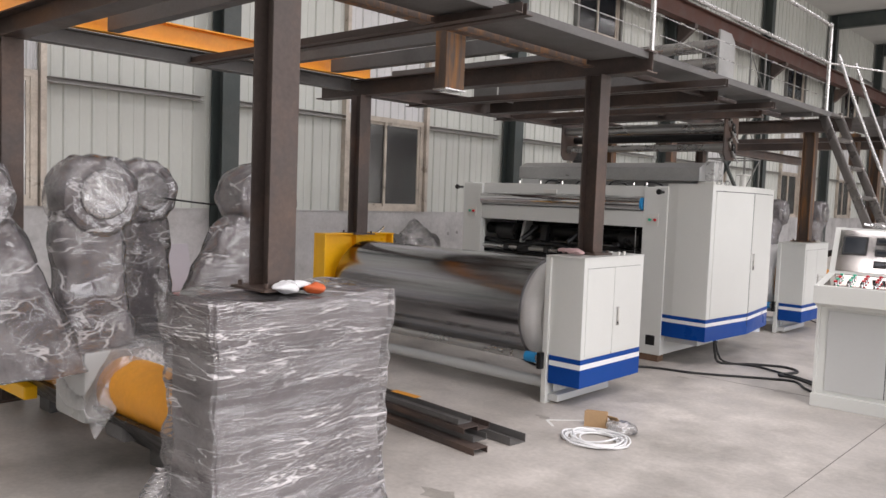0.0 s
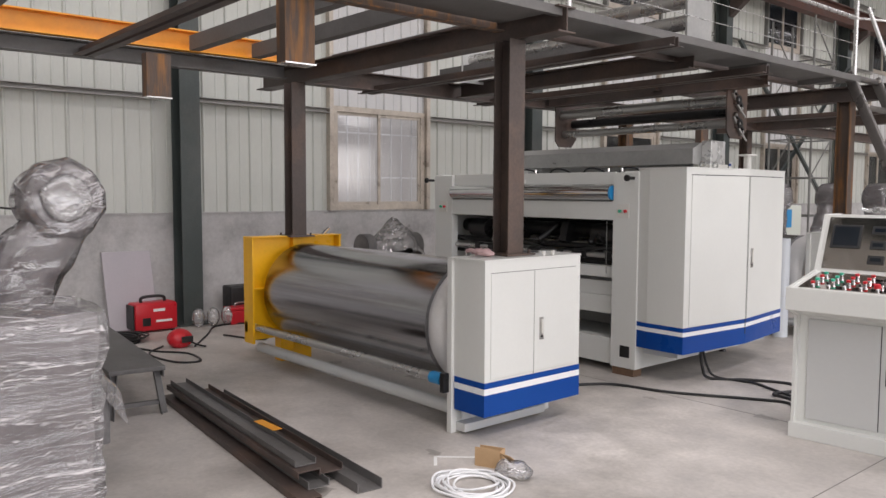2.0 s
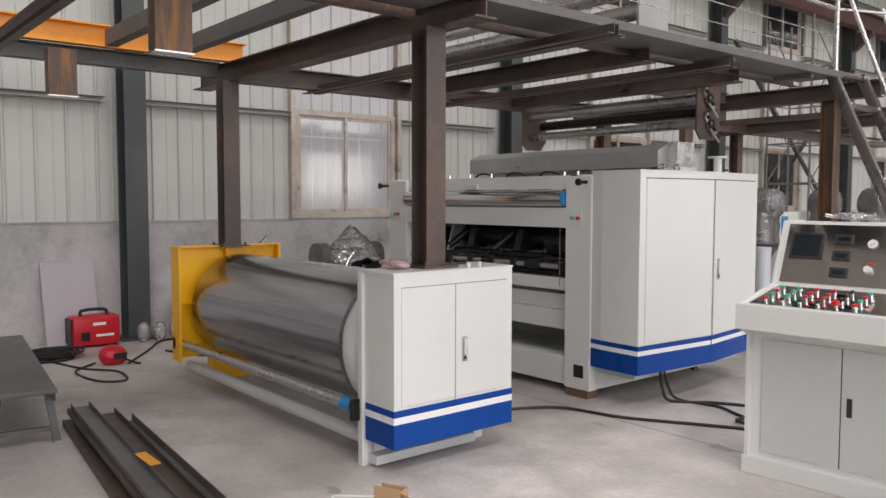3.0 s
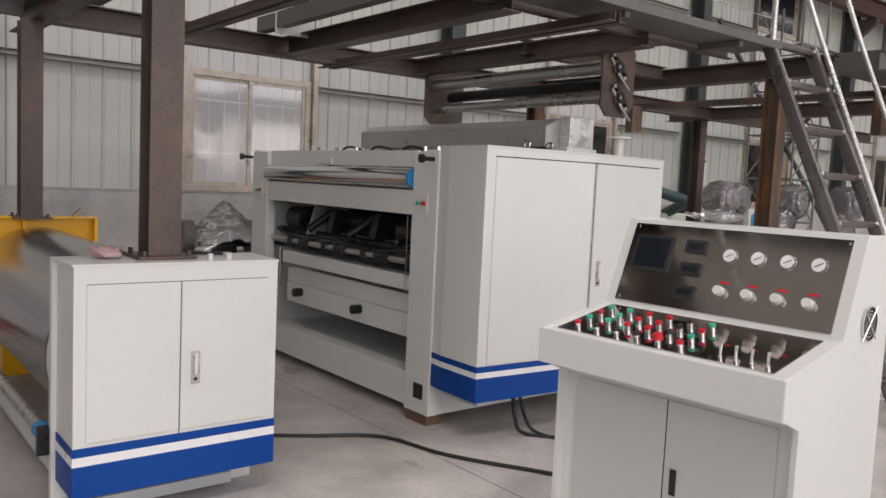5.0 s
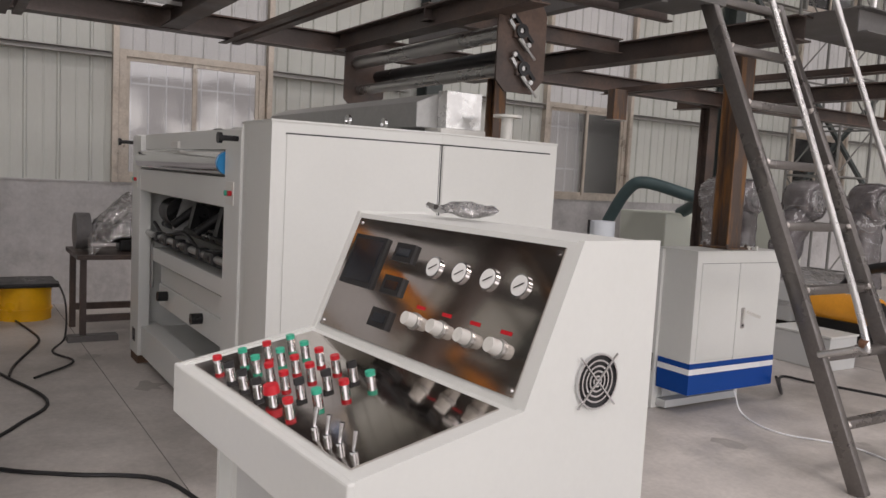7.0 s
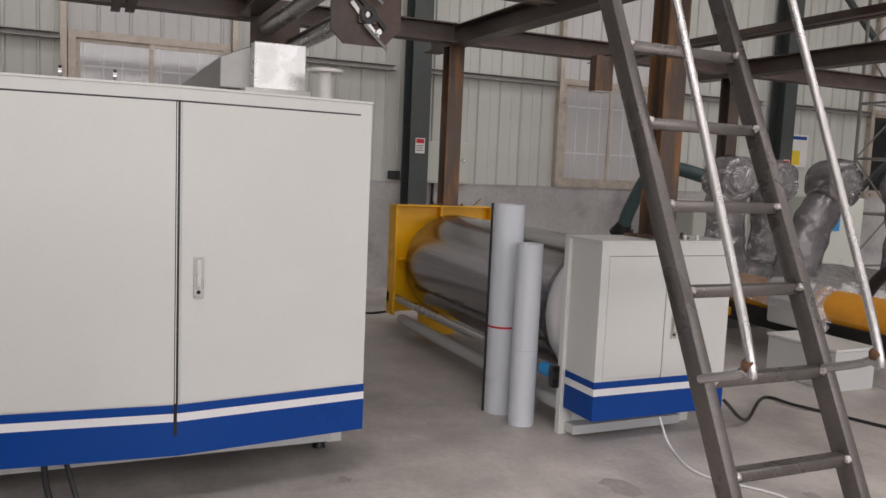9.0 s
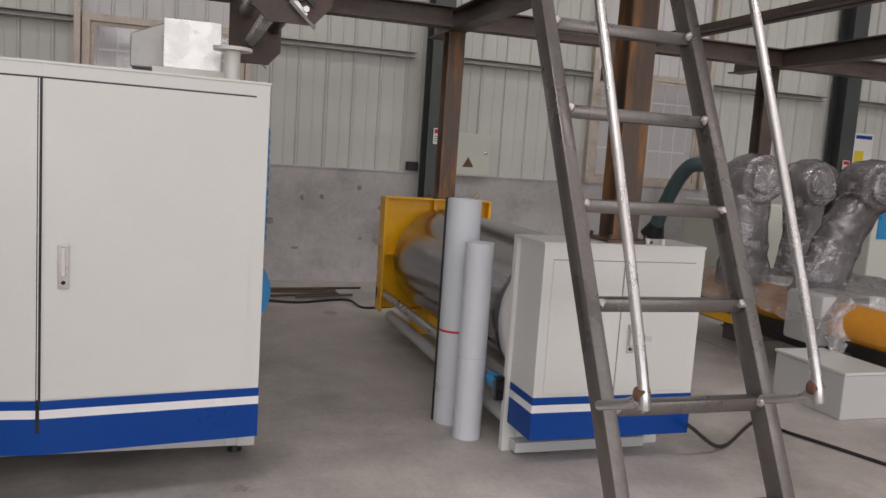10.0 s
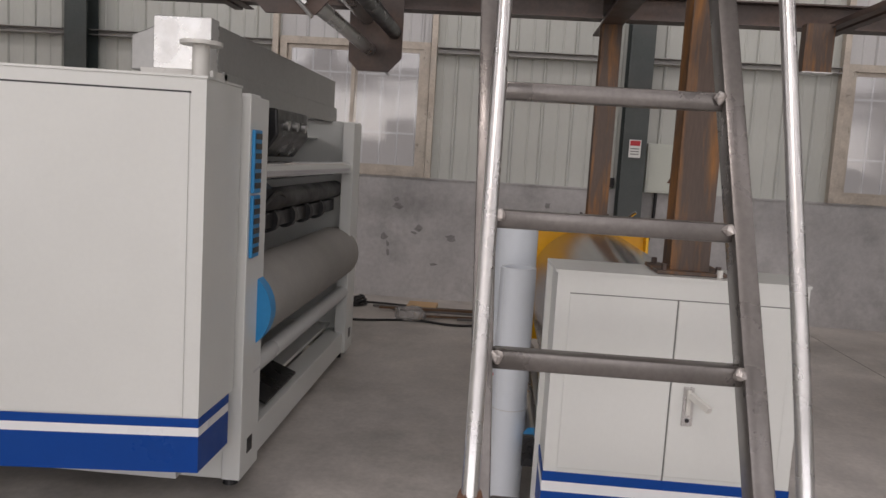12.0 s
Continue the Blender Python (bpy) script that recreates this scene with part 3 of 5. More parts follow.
# roller brackets over the machine
for x in (-3.62, -5.84):
    pl = part("bracket_plate", prism([(8.98, 2.62), (8.98, 2.19), (9.05, 2.12), (9.27, 2.12), (9.36, 2.22), (9.36, 2.62), (9.30, 2.73), (9.04, 2.73)], x - 0.008, x + 0.008, "x"), RAW_STEEL, deck, "flame-cut steel bracket plate")
    for z, y in ((2.50, 9.10), (2.27, 9.13)):
        e = x + (0.012 if x > -4 else -0.012)
        sgn = 1 if x > -4 else -1
        part("bearing", ring((x + sgn * 0.03, y + 0.04, z), (1, 0, 0), 0.045, 0.018, 0.04, 20), DARK, pl, smooth=True)
        part("slide_rail", beam((x + sgn * 0.022, y - 0.05, z + 0.06), (x + sgn * 0.022, y + 0.10, z - 0.11), "box", 0.022, 0.022), SATIN, pl)
        part("slide_rail", beam((x + sgn * 0.022, y - 0.02, z + 0.10), (x + sgn * 0.022, y + 0.14, z - 0.06), "box", 0.022, 0.022), DARK, pl)
        for k in (-0.09, 0.0, 0.09):
            part("bolt", rod((x + sgn * 0.03, y + 0.03 + k * 0.75, z - k * 0.9), (x + sgn * 0.05, y + 0.03 + k * 0.75, z - k * 0.9), 0.016, 6), SATIN, pl)
        part("slide_block", box(x + min(0, sgn * 0.035) + 0.0, x + max(0, sgn * 0.035), y - 0.01, y + 0.09, z - 0.045, z + 0.045, 0.006), RAW_STEEL, pl)
        part("clamp_screw", rod((x + sgn * 0.04, y + 0.02, z - 0.05), (x + sgn * 0.06, y + 0.14, z - 0.17), 0.009, 8), SATIN, pl)
for y, z, r, mat in ((9.10, 2.50, 0.055, SATIN), (9.13, 2.27, 0.042, SATIN), (9.30, 2.40, 0.05, DARK)):
    part("guide_roller", rod((-5.83, y, z), (-3.63, y, z), r, 24), mat, deck, smooth=True)
# handrails
for y in (1.6, 5.68, 10.0):
    part("rail_post", rod((-2.84, y, 2.74), (-2.84, y, 3.75), 0.021, 12), BRIGHT_STEEL, deck, smooth=True)
for z in (3.3, 3.73):
    part("handrail", rod((-2.84, 1.6, z), (-2.84, 10.0, z), 0.019, 12), BRIGHT_STEEL, deck, smooth=True)
for y in (11.0, 14.0, 17.0):
    part("rail_post", rod((-2.42, y, 2.75), (-2.42, y, 3.75), 0.021, 12), BRIGHT_STEEL, deck, smooth=True)
for z in (3.3, 3.73):
    part("handrail", rod((-2.42, 11.0, z), (-2.42, 17.0, z), 0.019, 12), BRIGHT_STEEL, deck, smooth=True)
part("handrail", rod((-2.84, 10.0, 3.3), (-2.42, 11.0, 3.3), 0.012, 10), BRIGHT_STEEL, deck, smooth=True)
for z in (2.9, 3.05):
    part("wire", rod((-2.84, 1.6, z), (-2.84, 10.0, z), 0.004, 6), BRIGHT_STEEL, deck)
# roller pair on top of the platform
roller_set = thing("roller_stand", (-3.3, 7.5, 2.70), "pair of bright steel rollers in a grey bearing stand", "roller stand")
part("stand_plate", prism([(7.25, 2.70), (7.6, 2.70), (7.6, 3.15), (7.5, 3.22), (7.25, 3.22)], -3.0, -2.98, "x"), GALV, roller_set)
part("stand_plate", prism([(7.25, 2.70), (7.6, 2.70), (7.6, 3.15), (7.5, 3.22), (7.25, 3.22)], -5.6, -5.58, "x"), GREY_PANEL, roller_set)
for y, z in ((7.38, 2.93), (7.38, 3.10)):
    part("roller", rod((-5.58, y, z), (-3.0, y, z), 0.06, 24), BRIGHT_STEEL, roller_set, smooth=True)

# ---- ladder ----
lad = thing("ladder", (-1.75, 10.5, 0), "steep ladder of dark square steel tube with bright handrails", "ladder")
SL = 0.425


def lx(z):
    return -1.725 - SL * z


def tube(p0, p1, h, w, up=(0, 0, 1)):
    m = beam(p0, p1, "box", h, w, up=up)
    bmesh.ops.bevel(m, geom=m.edges[:], offset=0.007, segments=2, affect="EDGES", profile=0.5)
    return m


def ly(z):
    return -0.05 * z


for y in (10.15, 10.83):
    part("stile", tube((lx(0.0), y, 0.0), (lx(2.78), y + ly(2.78), 2.78), 0.095, 0.055, (1, 0, 0)), LADDER_STEEL, lad, smooth=True)
for z in (0.345, 0.69, 1.035, 1.385, 1.74, 2.09, 2.43, 2.74):
    part("rung", tube((lx(z), 10.175 + ly(z), z), (lx(z), 10.805 + ly(z), z), 0.05, 0.06), LADDER_STEEL, lad, smooth=True)
    for y in (10.185, 10.795):
        w = bmesh.new()
        bmesh.ops.create_uvsphere(w, u_segments=8, v_segments=6, radius=0.017, matrix=pose(lx(z) + 0.035, y + ly(z), z + 0.01))
        part("weld", rough_up(w, 0.008, 60, z), WELD, lad)
for y in (10.095, 10.785):
    pts = [(lx(0.70) + 0.03, y - 0.01, 0.71), (lx(0.79) + 0.27, y, 0.79), (lx(0.87) + 0.335, y, 0.87), (lx(1.7) + 0.355, y, 1.7), (lx(2.75) + 0.37, y, 2.75), (lx(3.3) + 0.36, y, 3.4)]
    part("handrail", sweep(pts, 0.019, 12, smooth_steps=8), BRIGHT_STEEL, lad, "bright steel tube handrail", smooth=True)
    e = bmesh.new()
    bmesh.ops.create_uvsphere(e, u_segments=10, v_segments=8, radius=0.03, matrix=pose(lx(0.82) + 0.315, y, 0.825))
    part("elbow", rough_up(e, 0.006, 40), RUST, lad, "rusty elbow", smooth=True)


# ---- unwind stands ----
def door_handle(parent, x, y, z, h=0.15, lever=False):
    d = part("handle", box(x, x + 0.006, y - 0.02, y + 0.02, z - h / 2, z + h / 2, 0.002), BRIGHT_STEEL, parent, "chrome recessed latch")
    part("grip", box(x + 0.006, x + 0.016, y - 0.008, y + 0.008, z - h * 0.22, z + h * 0.42, 0.004), IVORY, d)
    part("keyhole", rod((x + 0.006, y, z - h * 0.36), (x + 0.009, y, z - h * 0.36), 0.008, 12), DARK, d)
    if lever:
        part("lever", beam((x + 0.03, y, z + 0.05), (x + 0.11, y + 0.05, z + 0.02), "box", 0.022, 0.02), IVORY, d, "white lever swung open")


def bands(parent, poly_fn, z0, zs, mats):
    for (a, b), m, nm in zip(zip(zs, zs[1:]), mats, ("blue_band", "white_stripe", "blue_stripe")):
        part(nm, prism(poly_fn(), a, b, "z"), m, parent, "royal blue painted band" if nm == "blue_band" else "")


def unwind_stand(dx, dy, lever):
    st = thing("unwind_stand", (-4.6, 5.55 + dy, 0), "white roll stand with blue-banded cabinet and yellow end plate", "machine", "roll stands")
    y0, y1 = 5.09 + dy, 6.02 + dy
    body = [(-3.28, y0 + 0.022), (-2.99, y0 + 0.02), (-2.99, y1), (-3.28, y1)]
    part("side_plate", box(-3.325, -3.28, y0, y1 + 0.02, 0.0, 1.145, 0.004), WHITE, st)
    part("foot_beam", box(-3.28, -3.19, y0 + 0.04, y1 - 0.12, 0.02, 0.075, 0.004), GREY_PANEL, st)
    part("foot_gusset", prism([(y0 + 0.06, 0.09), (y0 + 0.16, 0.09), (y0 + 0.06, 0.178)], -3.25, -3.24, "x"), GREY_PANEL, st)
    cab = part("cabinet_body", prism(body, 0.383, 1.11, "z"), WHITE, st)
    grow = [(-3.27, y0 + 0.017), (-2.987, y0 + 0.017), (-2.987, y1 + 0.003), (-3.27, y1 + 0.003)]
    bands(st, lambda: grow, 0, (0.165, 0.305, 0.345, 0.383), (BLUE, STRIPE, BLUE))
    part("cabinet_top", prism([(-3.325, y0 + 0.0), (-2.985, y0 + 0.012), (-2.985, y1 + 0.004), (-3.325, y1 + 0.02)], 1.147, 1.157, "z"), WHITE, st)
    part("cabinet_rim", prism(body, 1.11, 1.147, "z"), WHITE, st)
    ym = (y0 + y1) / 2 - 0.0
    for a, b in ((y0 + 0.07, ym - 0.003), (ym + 0.003, y1 - 0.05)):
        d = part("door", box(-2.992, -2.984, a, b, 0.40, 1.07, 0.003), WHITE, st)
        if b > ym + 0.1:
            door_handle(d, -2.984, a + 0.065, 0.68, 0.15, lever)
    gap = bmesh.new()
    box(-2.9915, -2.9885, y0 + 0.07, y1 - 0.05, 1.07, 1.074, bm=gap)
    box(-2.9915, -2.9885, ym - 0.003, ym + 0.003, 0.18, 1.07, bm=gap)
    part("door_gap", gap, GIRT, st)
    # yellow end plate with flanges
    a0, a1 = y0 - 0.045, y1 - 0.055
    ye = part("end_plate", box(-6.03, -6.015, a0 + 0.02, a1, 0.22, 1.158), YELLOW, st, "yellow enamelled end plate")
    for a, b, c, d in ((a0, a0 + 0.02, 0.2, 1.158), (a1, a1 + 0.02, 0.9, 1.158)):
        part("flange", box(-6.10, -5.93, a, b, c, d), YELLOW, ye)
    part("flange", box(-6.10, -5.92, a0, a1 + 0.02, 1.158, 1.166), YELLOW, ye)
    part("rib", box(-6.014, -5.95, a0 + 0.43, a0 + 0.45, 0.1, 1.157), YELLOW, ye)
    part("rib", box(-6.014, -5.96, a0 + 0.02, a0 + 0.43, 0.68, 0.695), YELLOW, ye)
    part("leg", box(-6.08, -5.96, a0 + 0.30, a0 + 0.62, 0.0, 0.22), YELLOW, ye)
    # rods along the front
    part("tension_rod", rod((-6.03, y0 + 0.0, 0.345), (-3.325, y0 + 0.0, 0.345), 0.032, 20), SATIN, st, smooth=True)
    part("coupling", rod((-3.47, y0 - 0.001, 0.345), (-3.37, y0 - 0.001, 0.345), 0.041, 20), SKY_BLUE, st, "blue plastic coupling", smooth=True)
    part("bearing_block", box(-3.34, -3.30, y0 - 0.05, y0 + 0.0, 0.27, 0.40, 0.005), DARK, st)
    part("bearing_block", box(-6.10, -6.03, y0 - 0.045, y0 + 0.03, 0.29, 0.40, 0.008), DARK, st)
    part("tie_bar", rod((-6.03, y0 + 0.08, 0.145), (-3.325, y0 + 0.08, 0.145), 0.045, 20), GREY_PANEL, st, smooth=True)
    part("top_screw", rod((-6.0, y1 - 0.2, 1.166), (-5.97, y1 - 0.14, 1.23), 0.012, 10), CHROME, st)
    for k in range(2):
        part("knob", rod((-3.05, y0 + 0.62 + k * 0.09, 1.157), (-3.05, y0 + 0.62 + k * 0.09, 1.185), 0.012, 10), IVORY, st)
    # the roll
    c = Vector((0, 5.57 + dy, 0.655))
    roll = thing("film_roll", (-4.7, c.y, 0.2), "large roll of silver metal film with a white edge", "film roll", "film rolls")
    n = bmesh.new()
    rod((-5.88, c.y, c.z), (-3.60, c.y, c.z), 0.44, 96, bm=n)
    part("film", n, FOIL, roll, smooth=True)
    part("edge_wrap", drum_head(-3.495, c.y, c.z, 0.448, 0.25, 0.004, 2.0, 48), PLASTIC_END, roll, "white film edge", smooth=True)
    part("core", ring((-3.36, c.y, c.z), (1, 0, 0), 0.38, 0.05, 0.04, 48), CARD_CORE, roll, "brown card end disc")
    part("shaft", rod((-6.0, c.y, c.z), (-3.325, c.y, c.z), 0.04, 20), SATIN, roll)
    for ob in (st, roll):
        ob.location.x += dx
    return st


unwind_stand(0.0, 0.0, False)
unwind_stand(-0.085, 5.24, True)

# ---- laminating machine ----
mac = thing("laminating_machine", (-4.7, 8.2, 0), "long white laminating machine with blue-banded cabinet and rollers", "machine")
FY, BY = 7.33, 9.05
for x0, x1 in ((-6.09, -5.97), (-3.60, -3.46)):
    sf = part("side_frame", prism([(FY, 0.065), (BY, 0.065), (BY, 1.76), (FY, 1.76)], x0, x1, "x", 0.006), WHITE, mac)
for x0, x1 in ((-6.10, -5.82), (-3.71, -3.45)):
    part("front_post", box(x0, x1, FY - 0.006, FY + 0.08, 0.066, 1.75, 0.005), WHITE, mac)
    part("rear_post", box(x0, x1 if x0 < -5 else -3.45, BY - 0.08, BY + 0.004, 0.066, 1.75, 0.005), WHITE, mac)
    part("bolt_pocket", box(x0 + 0.1, x0 + 0.2, FY - 0.008, FY - 0.006, 0.16, 0.26), DARK, mac)
    part("foot_pad", box(x0 + 0.02, x1 - 0.02, FY, FY + 0.12, 0.0, 0.066), WOODEN, mac, "brown wooden packing block")
    part("levelling_foot", rod(((x0 + x1) / 2, BY - 0.08, 0.0), ((x0 + x1) / 2, BY - 0.08, 0.066), 0.035, 16, r1=0.02), DARK, mac)
    part("bolt_pocket", box(x0 + 0.1, x0 + 0.17, BY + 0.004, BY + 0.006, 0.16, 0.23), DARK, mac)
part("base_beam", box(-5.97, -3.60, FY + 0.02, FY + 0.16, 0.075, 0.30, 0.004), WHITE, mac)
part("base_beam", box(-5.97, -3.60, BY - 0.15, BY - 0.02, 0.075, 0.22, 0.004), WHITE, mac)
part("base_pan", box(-5.97, -3.60, FY + 0.16, BY - 0.15, 0.24, 0.26), WHITE, mac)
part("lower_back", box(-5.97, -3.60, FY + 0.86, FY + 0.88, 0.26, 0.80), GREY_PANEL, mac)
part("upper_apron", box(-5.62, -3.60, FY + 0.115, FY + 0.15, 0.663, 0.79, 0.003), WHITE, mac)
part("top_fascia", box(-5.82, -3.71, FY + 0.028, FY + 0.045, 1.648, 1.758, 0.003), WHITE, mac)
part("fascia_block", box(-4.95, -4.78, FY + 0.008, FY + 0.027, 1.655, 1.70, 0.003), IVORY, mac)
part("roller_trough", box(-5.82, -3.71, FY + 0.10, FY + 0.12, 1.50, 1.645), WHITE, mac)
part("motor_bracket", prism([(FY + 0.12, 1.08), (FY + 0.34, 1.08), (FY + 0.34, 1.32), (FY + 0.2, 1.34)], -5.34, -5.31, "x"), GALV, mac)
part("upper_plate", box(-5.2, -3.75, FY + 0.25, FY + 0.55, 1.105, 1.115), SATIN, mac)
for x in (-5.3, -4.75, -4.2):
    part("rod_collar", rod((x, FY + 0.06, 1.02), (x + 0.10, FY + 0.06, 1.02), 0.034, 18), DARK, mac, smooth=True)
part("top_beam", box(-5.82, -3.71, FY + 0.05, FY + 0.12, 1.66, 1.74, 0.004), WHITE, mac)
part("front_panel", box(-5.82, -3.71, FY - 0.002, FY + 0.03, 1.34, 1.50, 0.004), WHITE, mac)
part("top_roller", rod((-5.82, FY + 0.02, 1.575), (-3.74, FY + 0.02, 1.575), 0.068, 40), CHROME, mac, "polished chrome roller", smooth=True)
part("roller_cap", rod((-3.74, FY + 0.02, 1.575), (-3.72, FY + 0.02, 1.575), 0.064, 32), SKY_BLUE, mac, "blue end cap", smooth=True)
part("top_plate", box(-5.97, -3.60, FY + 0.12, BY - 0.3, 1.62, 1.63), GREY_PANEL, mac)
# Added dark sheet: the shade deep in the opening, put into colour.
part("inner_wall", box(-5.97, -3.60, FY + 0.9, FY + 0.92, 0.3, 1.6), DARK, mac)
for x in (-5.55, -3.92):
    part("motor", rod((x - 0.12, FY + 0.2, 1.20), (x + 0.12, FY + 0.2, 1.20), 0.10, 24), DARK, mac, smooth=True)
part("inner_roller", rod((-5.96, FY + 0.35, 1.22), (-3.61, FY + 0.35, 1.22), 0.07, 28), DARK, mac, smooth=True)
part("inner_roller", rod((-5.96, FY + 0.55, 1.05), (-3.61, FY + 0.55, 1.05), 0.09, 28), SATIN, mac, smooth=True)
for z, y, m, r in ((1.02, 0.06, SATIN, 0.022), (1.08, 0.22, DARK, 0.03), (0.96, 0.14, DARK, 0.02)):
    part("cross_rod", rod((-5.97, FY + y, z), (-3.60, FY + y, z), r, 16), m, mac, smooth=True)
for k in range(7):
    x = -5.5 + k * 0.28
    part("clamp", box(x, x + 0.07, FY + 0.03, FY + 0.10, 0.985, 1.055, 0.008), DARK, mac)
part("tray_beam", box(-5.60, -3.60, FY + 0.05, FY + 0.16, 0.83, 0.93, 0.004), WHITE, mac)
part("tray_beam", box(-5.60, -3.60, FY + 0.10, FY + 0.14, 0.50, 0.66, 0.004), WHITE, mac)
part("tray", prism([(FY + 0.14, 0.66), (FY + 0.5, 0.80), (FY + 0.5, 0.82), (FY + 0.14, 0.68)], -5.6, -3.6, "x"), GREY_PANEL, mac)
for x in (-5.35, -4.45):
    part("knob", rod((x, FY + 0.10, 0.60), (x, FY + 0.03, 0.60), 0.035, 16), DARK, mac, smooth=True)
part("gas_rod", rod((-5.66, FY + 0.06, 0.95), (-5.66, FY + 0.06, 0.62), 0.012, 10), SATIN, mac)
for x in (-6.13, -3.50):
    b = part("tension_bolt", rod((x, FY - 0.09, 1.70), (x, FY, 1.70), 0.014, 10), DARK, mac)
    part("bolt_head", rod((x, FY - 0.11, 1.70), (x, FY - 0.09, 1.70), 0.028, 12), DARK, b)
for x in (-5.96, -3.60):
    pb = part("button_plate", box(x - 0.06, x + 0.06, FY - 0.012, FY - 0.006, 1.36, 1.48), IVORY, mac)
    for k, m in ((-0.028, GREEN), (0.028, RED)):
        part("button", rod((x + k, FY - 0.012, 1.42), (x + k, FY - 0.03, 1.42), 0.014, 12), m, pb)
# cabinet along the walkway side: chamfered front corner, two doors bent slightly outwards
P = [(-3.46, FY + 0.01), (-3.34, FY - 0.008), (-2.99, FY - 0.015), (-2.925, 8.185), (-3.03, BY - 0.03), (-3.42, BY - 0.028)]
part("cabinet_body", prism(P, 0.488, 1.775, "z"), WHITE, mac)
g = 0.003
PB = [(-3.46, FY + 0.008), (-3.34, FY - 0.011), (-2.99 + g, FY - 0.018), (-2.925 + g, 8.185), (-3.03 + g, BY - 0.027), (-3.36, BY - 0.025)]
bands(mac, lambda: PB, 0, (0.272, 0.417, 0.452, 0.488), (BLUE, STRIPE, BLUE))
part("skirt", box(-3.46, -3.12, FY + 0.12, BY - 0.15, 0.20, 0.268), GREY_PANEL, mac)
part("cabinet_lid", prism([(-3.46, FY - 0.0), (-3.34, FY - 0.012), (-2.985, FY - 0.02), (-2.92, 8.185), (-3.025, BY - 0.025), (-3.42, BY - 0.023)], 1.7755, 1.785, "z"), WHITE, mac)


def lean_panel(a, b, z0, z1, out, t=0.006, inset0=0.0, inset1=0.0):
    a, b = Vector((*a, 0)), Vector((*b, 0))
    d = (b - a).normalized()
    nrm = Vector((d.y, -d.x, 0))
    p, q = a + d * inset0 + nrm * out, b - d * inset1 + nrm * out
    return prism([(p.x, p.y), (q.x, q.y), (q.x + nrm.x * t, q.y + nrm.y * t), (p.x + nrm.x * t, p.y + nrm.y * t)], z0, z1, "z")


d1 = part("door", lean_panel(P[2], P[3], 0.495, 1.72, 0.001, 0.004, 0.07, 0.008), WHITE, mac)
d2 = part("door", lean_panel(P[3], P[4], 0.495, 1.72, 0.001, 0.004, 0.008, 0.06), WHITE, mac)
part("door_gap", lean_panel(P[2], P[3], 0.36, 1.722, 0.0005, 0.002, 0.868, -0.001), DARK, mac)
part("door_gap", lean_panel(P[3], P[4], 0.36, 1.722, 0.0005, 0.002, -0.001, 0.858), DARK, mac)
part("door_gap", lean_panel(P[2], P[3], 1.72, 1.727, 0.0005, 0.002, 0.065, 0.0), DARK, mac)
part("door_gap", lean_panel(P[3], P[4], 1.72, 1.727, 0.0005, 0.002, 0.0, 0.055), DARK, mac)
door_handle(d2, -2.928, 8.262, 1.017, 0.17)
# hood on top, sloping up to the walkway side
part("hood", prism([(8.44, 1.85), (8.835, 1.85), (8.835, 2.06), (8.58, 2.06), (8.44, 2.0)], -6.12, -3.64, "x", 0.006), GALV, mac)
part("hood_end", box(-3.64, -3.54, 8.585, 8.84, 1.85, 2.075, 0.004), TAPE, mac, "bright taped hood end")
part("hood_foot", box(-3.7, -3.52, 8.54, 8.86, 1.76, 1.85), IVORY, mac)
part("hood_foot", box(-6.08, -5.8, 8.46, 8.84, 1.76, 1.85), GREY_PANEL, mac)
part("outlet_pipe", rod((-3.33, 8.88, 1.785), (-3.33, 8.88, 1.93), 0.035, 20), IVORY, mac, smooth=True)
part("pipe_flange", rod((-3.33, 8.88, 1.93), (-3.33, 8.88, 1.945), 0.085, 24), IVORY, mac, smooth=True)
for y in (7.75, 7.95):
    part("lifting_eye", ring((-3.12, y, 1.815), (0, 1, 0), 0.03, 0.018, 0.012, 18), CHROME, mac, smooth=True)
for x in (-5.5, -5.2, -4.9, -4.0, -3.85):
    part("fitting", rod((x, FY + 0.3, 1.63), (x, FY + 0.3, 1.80), 0.013, 10), CHROME, mac)
    part("fitting_nut", rod((x, FY + 0.3, 1.70), (x, FY + 0.3, 1.735), 0.026, 6), SATIN, mac)
for k in range(4):
    x = -5.2 + k * 0.42
    part("valve_block", box(x, x + 0.16, FY + 0.22, FY + 0.36, 1.63, 1.70, 0.006), DARK, mac)
    part("hose_loop", sweep([(x + 0.03, FY + 0.3, 1.70), (x + 0.08, FY + 0.34, 1.80), (x + 0.2, FY + 0.42, 1.78), (x + 0.3, FY + 0.5, 1.64)], 0.009, 6), BLACK, mac)
for k in range(3):
    x = -5.3 + k * 0.62
    part("air_cylinder", rod((x, FY + 0.12, 1.12), (x + 0.10, FY + 0.28, 1.27), 0.03, 16), DARK, mac, smooth=True)
    part("belt_guard", prism([(FY + 0.16, 1.12), (FY + 0.32, 1.06), (FY + 0.36, 1.2), (FY + 0.2, 1.3)], x + 0.22, x + 0.3, "x"), DARK, mac)
part("wiring_loom", sweep([(-5.8, FY + 0.1, 1.10), (-5.4, FY + 0.08, 1.04), (-4.9, FY + 0.1, 1.09), (-4.4, FY + 0.07, 1.03), (-3.9, FY + 0.1, 1.08), (-3.65, FY + 0.12, 1.02)], 0.014, 6), BLACK, mac)
part("pull_cord", rod((-3.80, FY + 0.03, 1.33), (-3.80, FY + 0.03, 0.86), 0.003, 6), SATIN, mac)
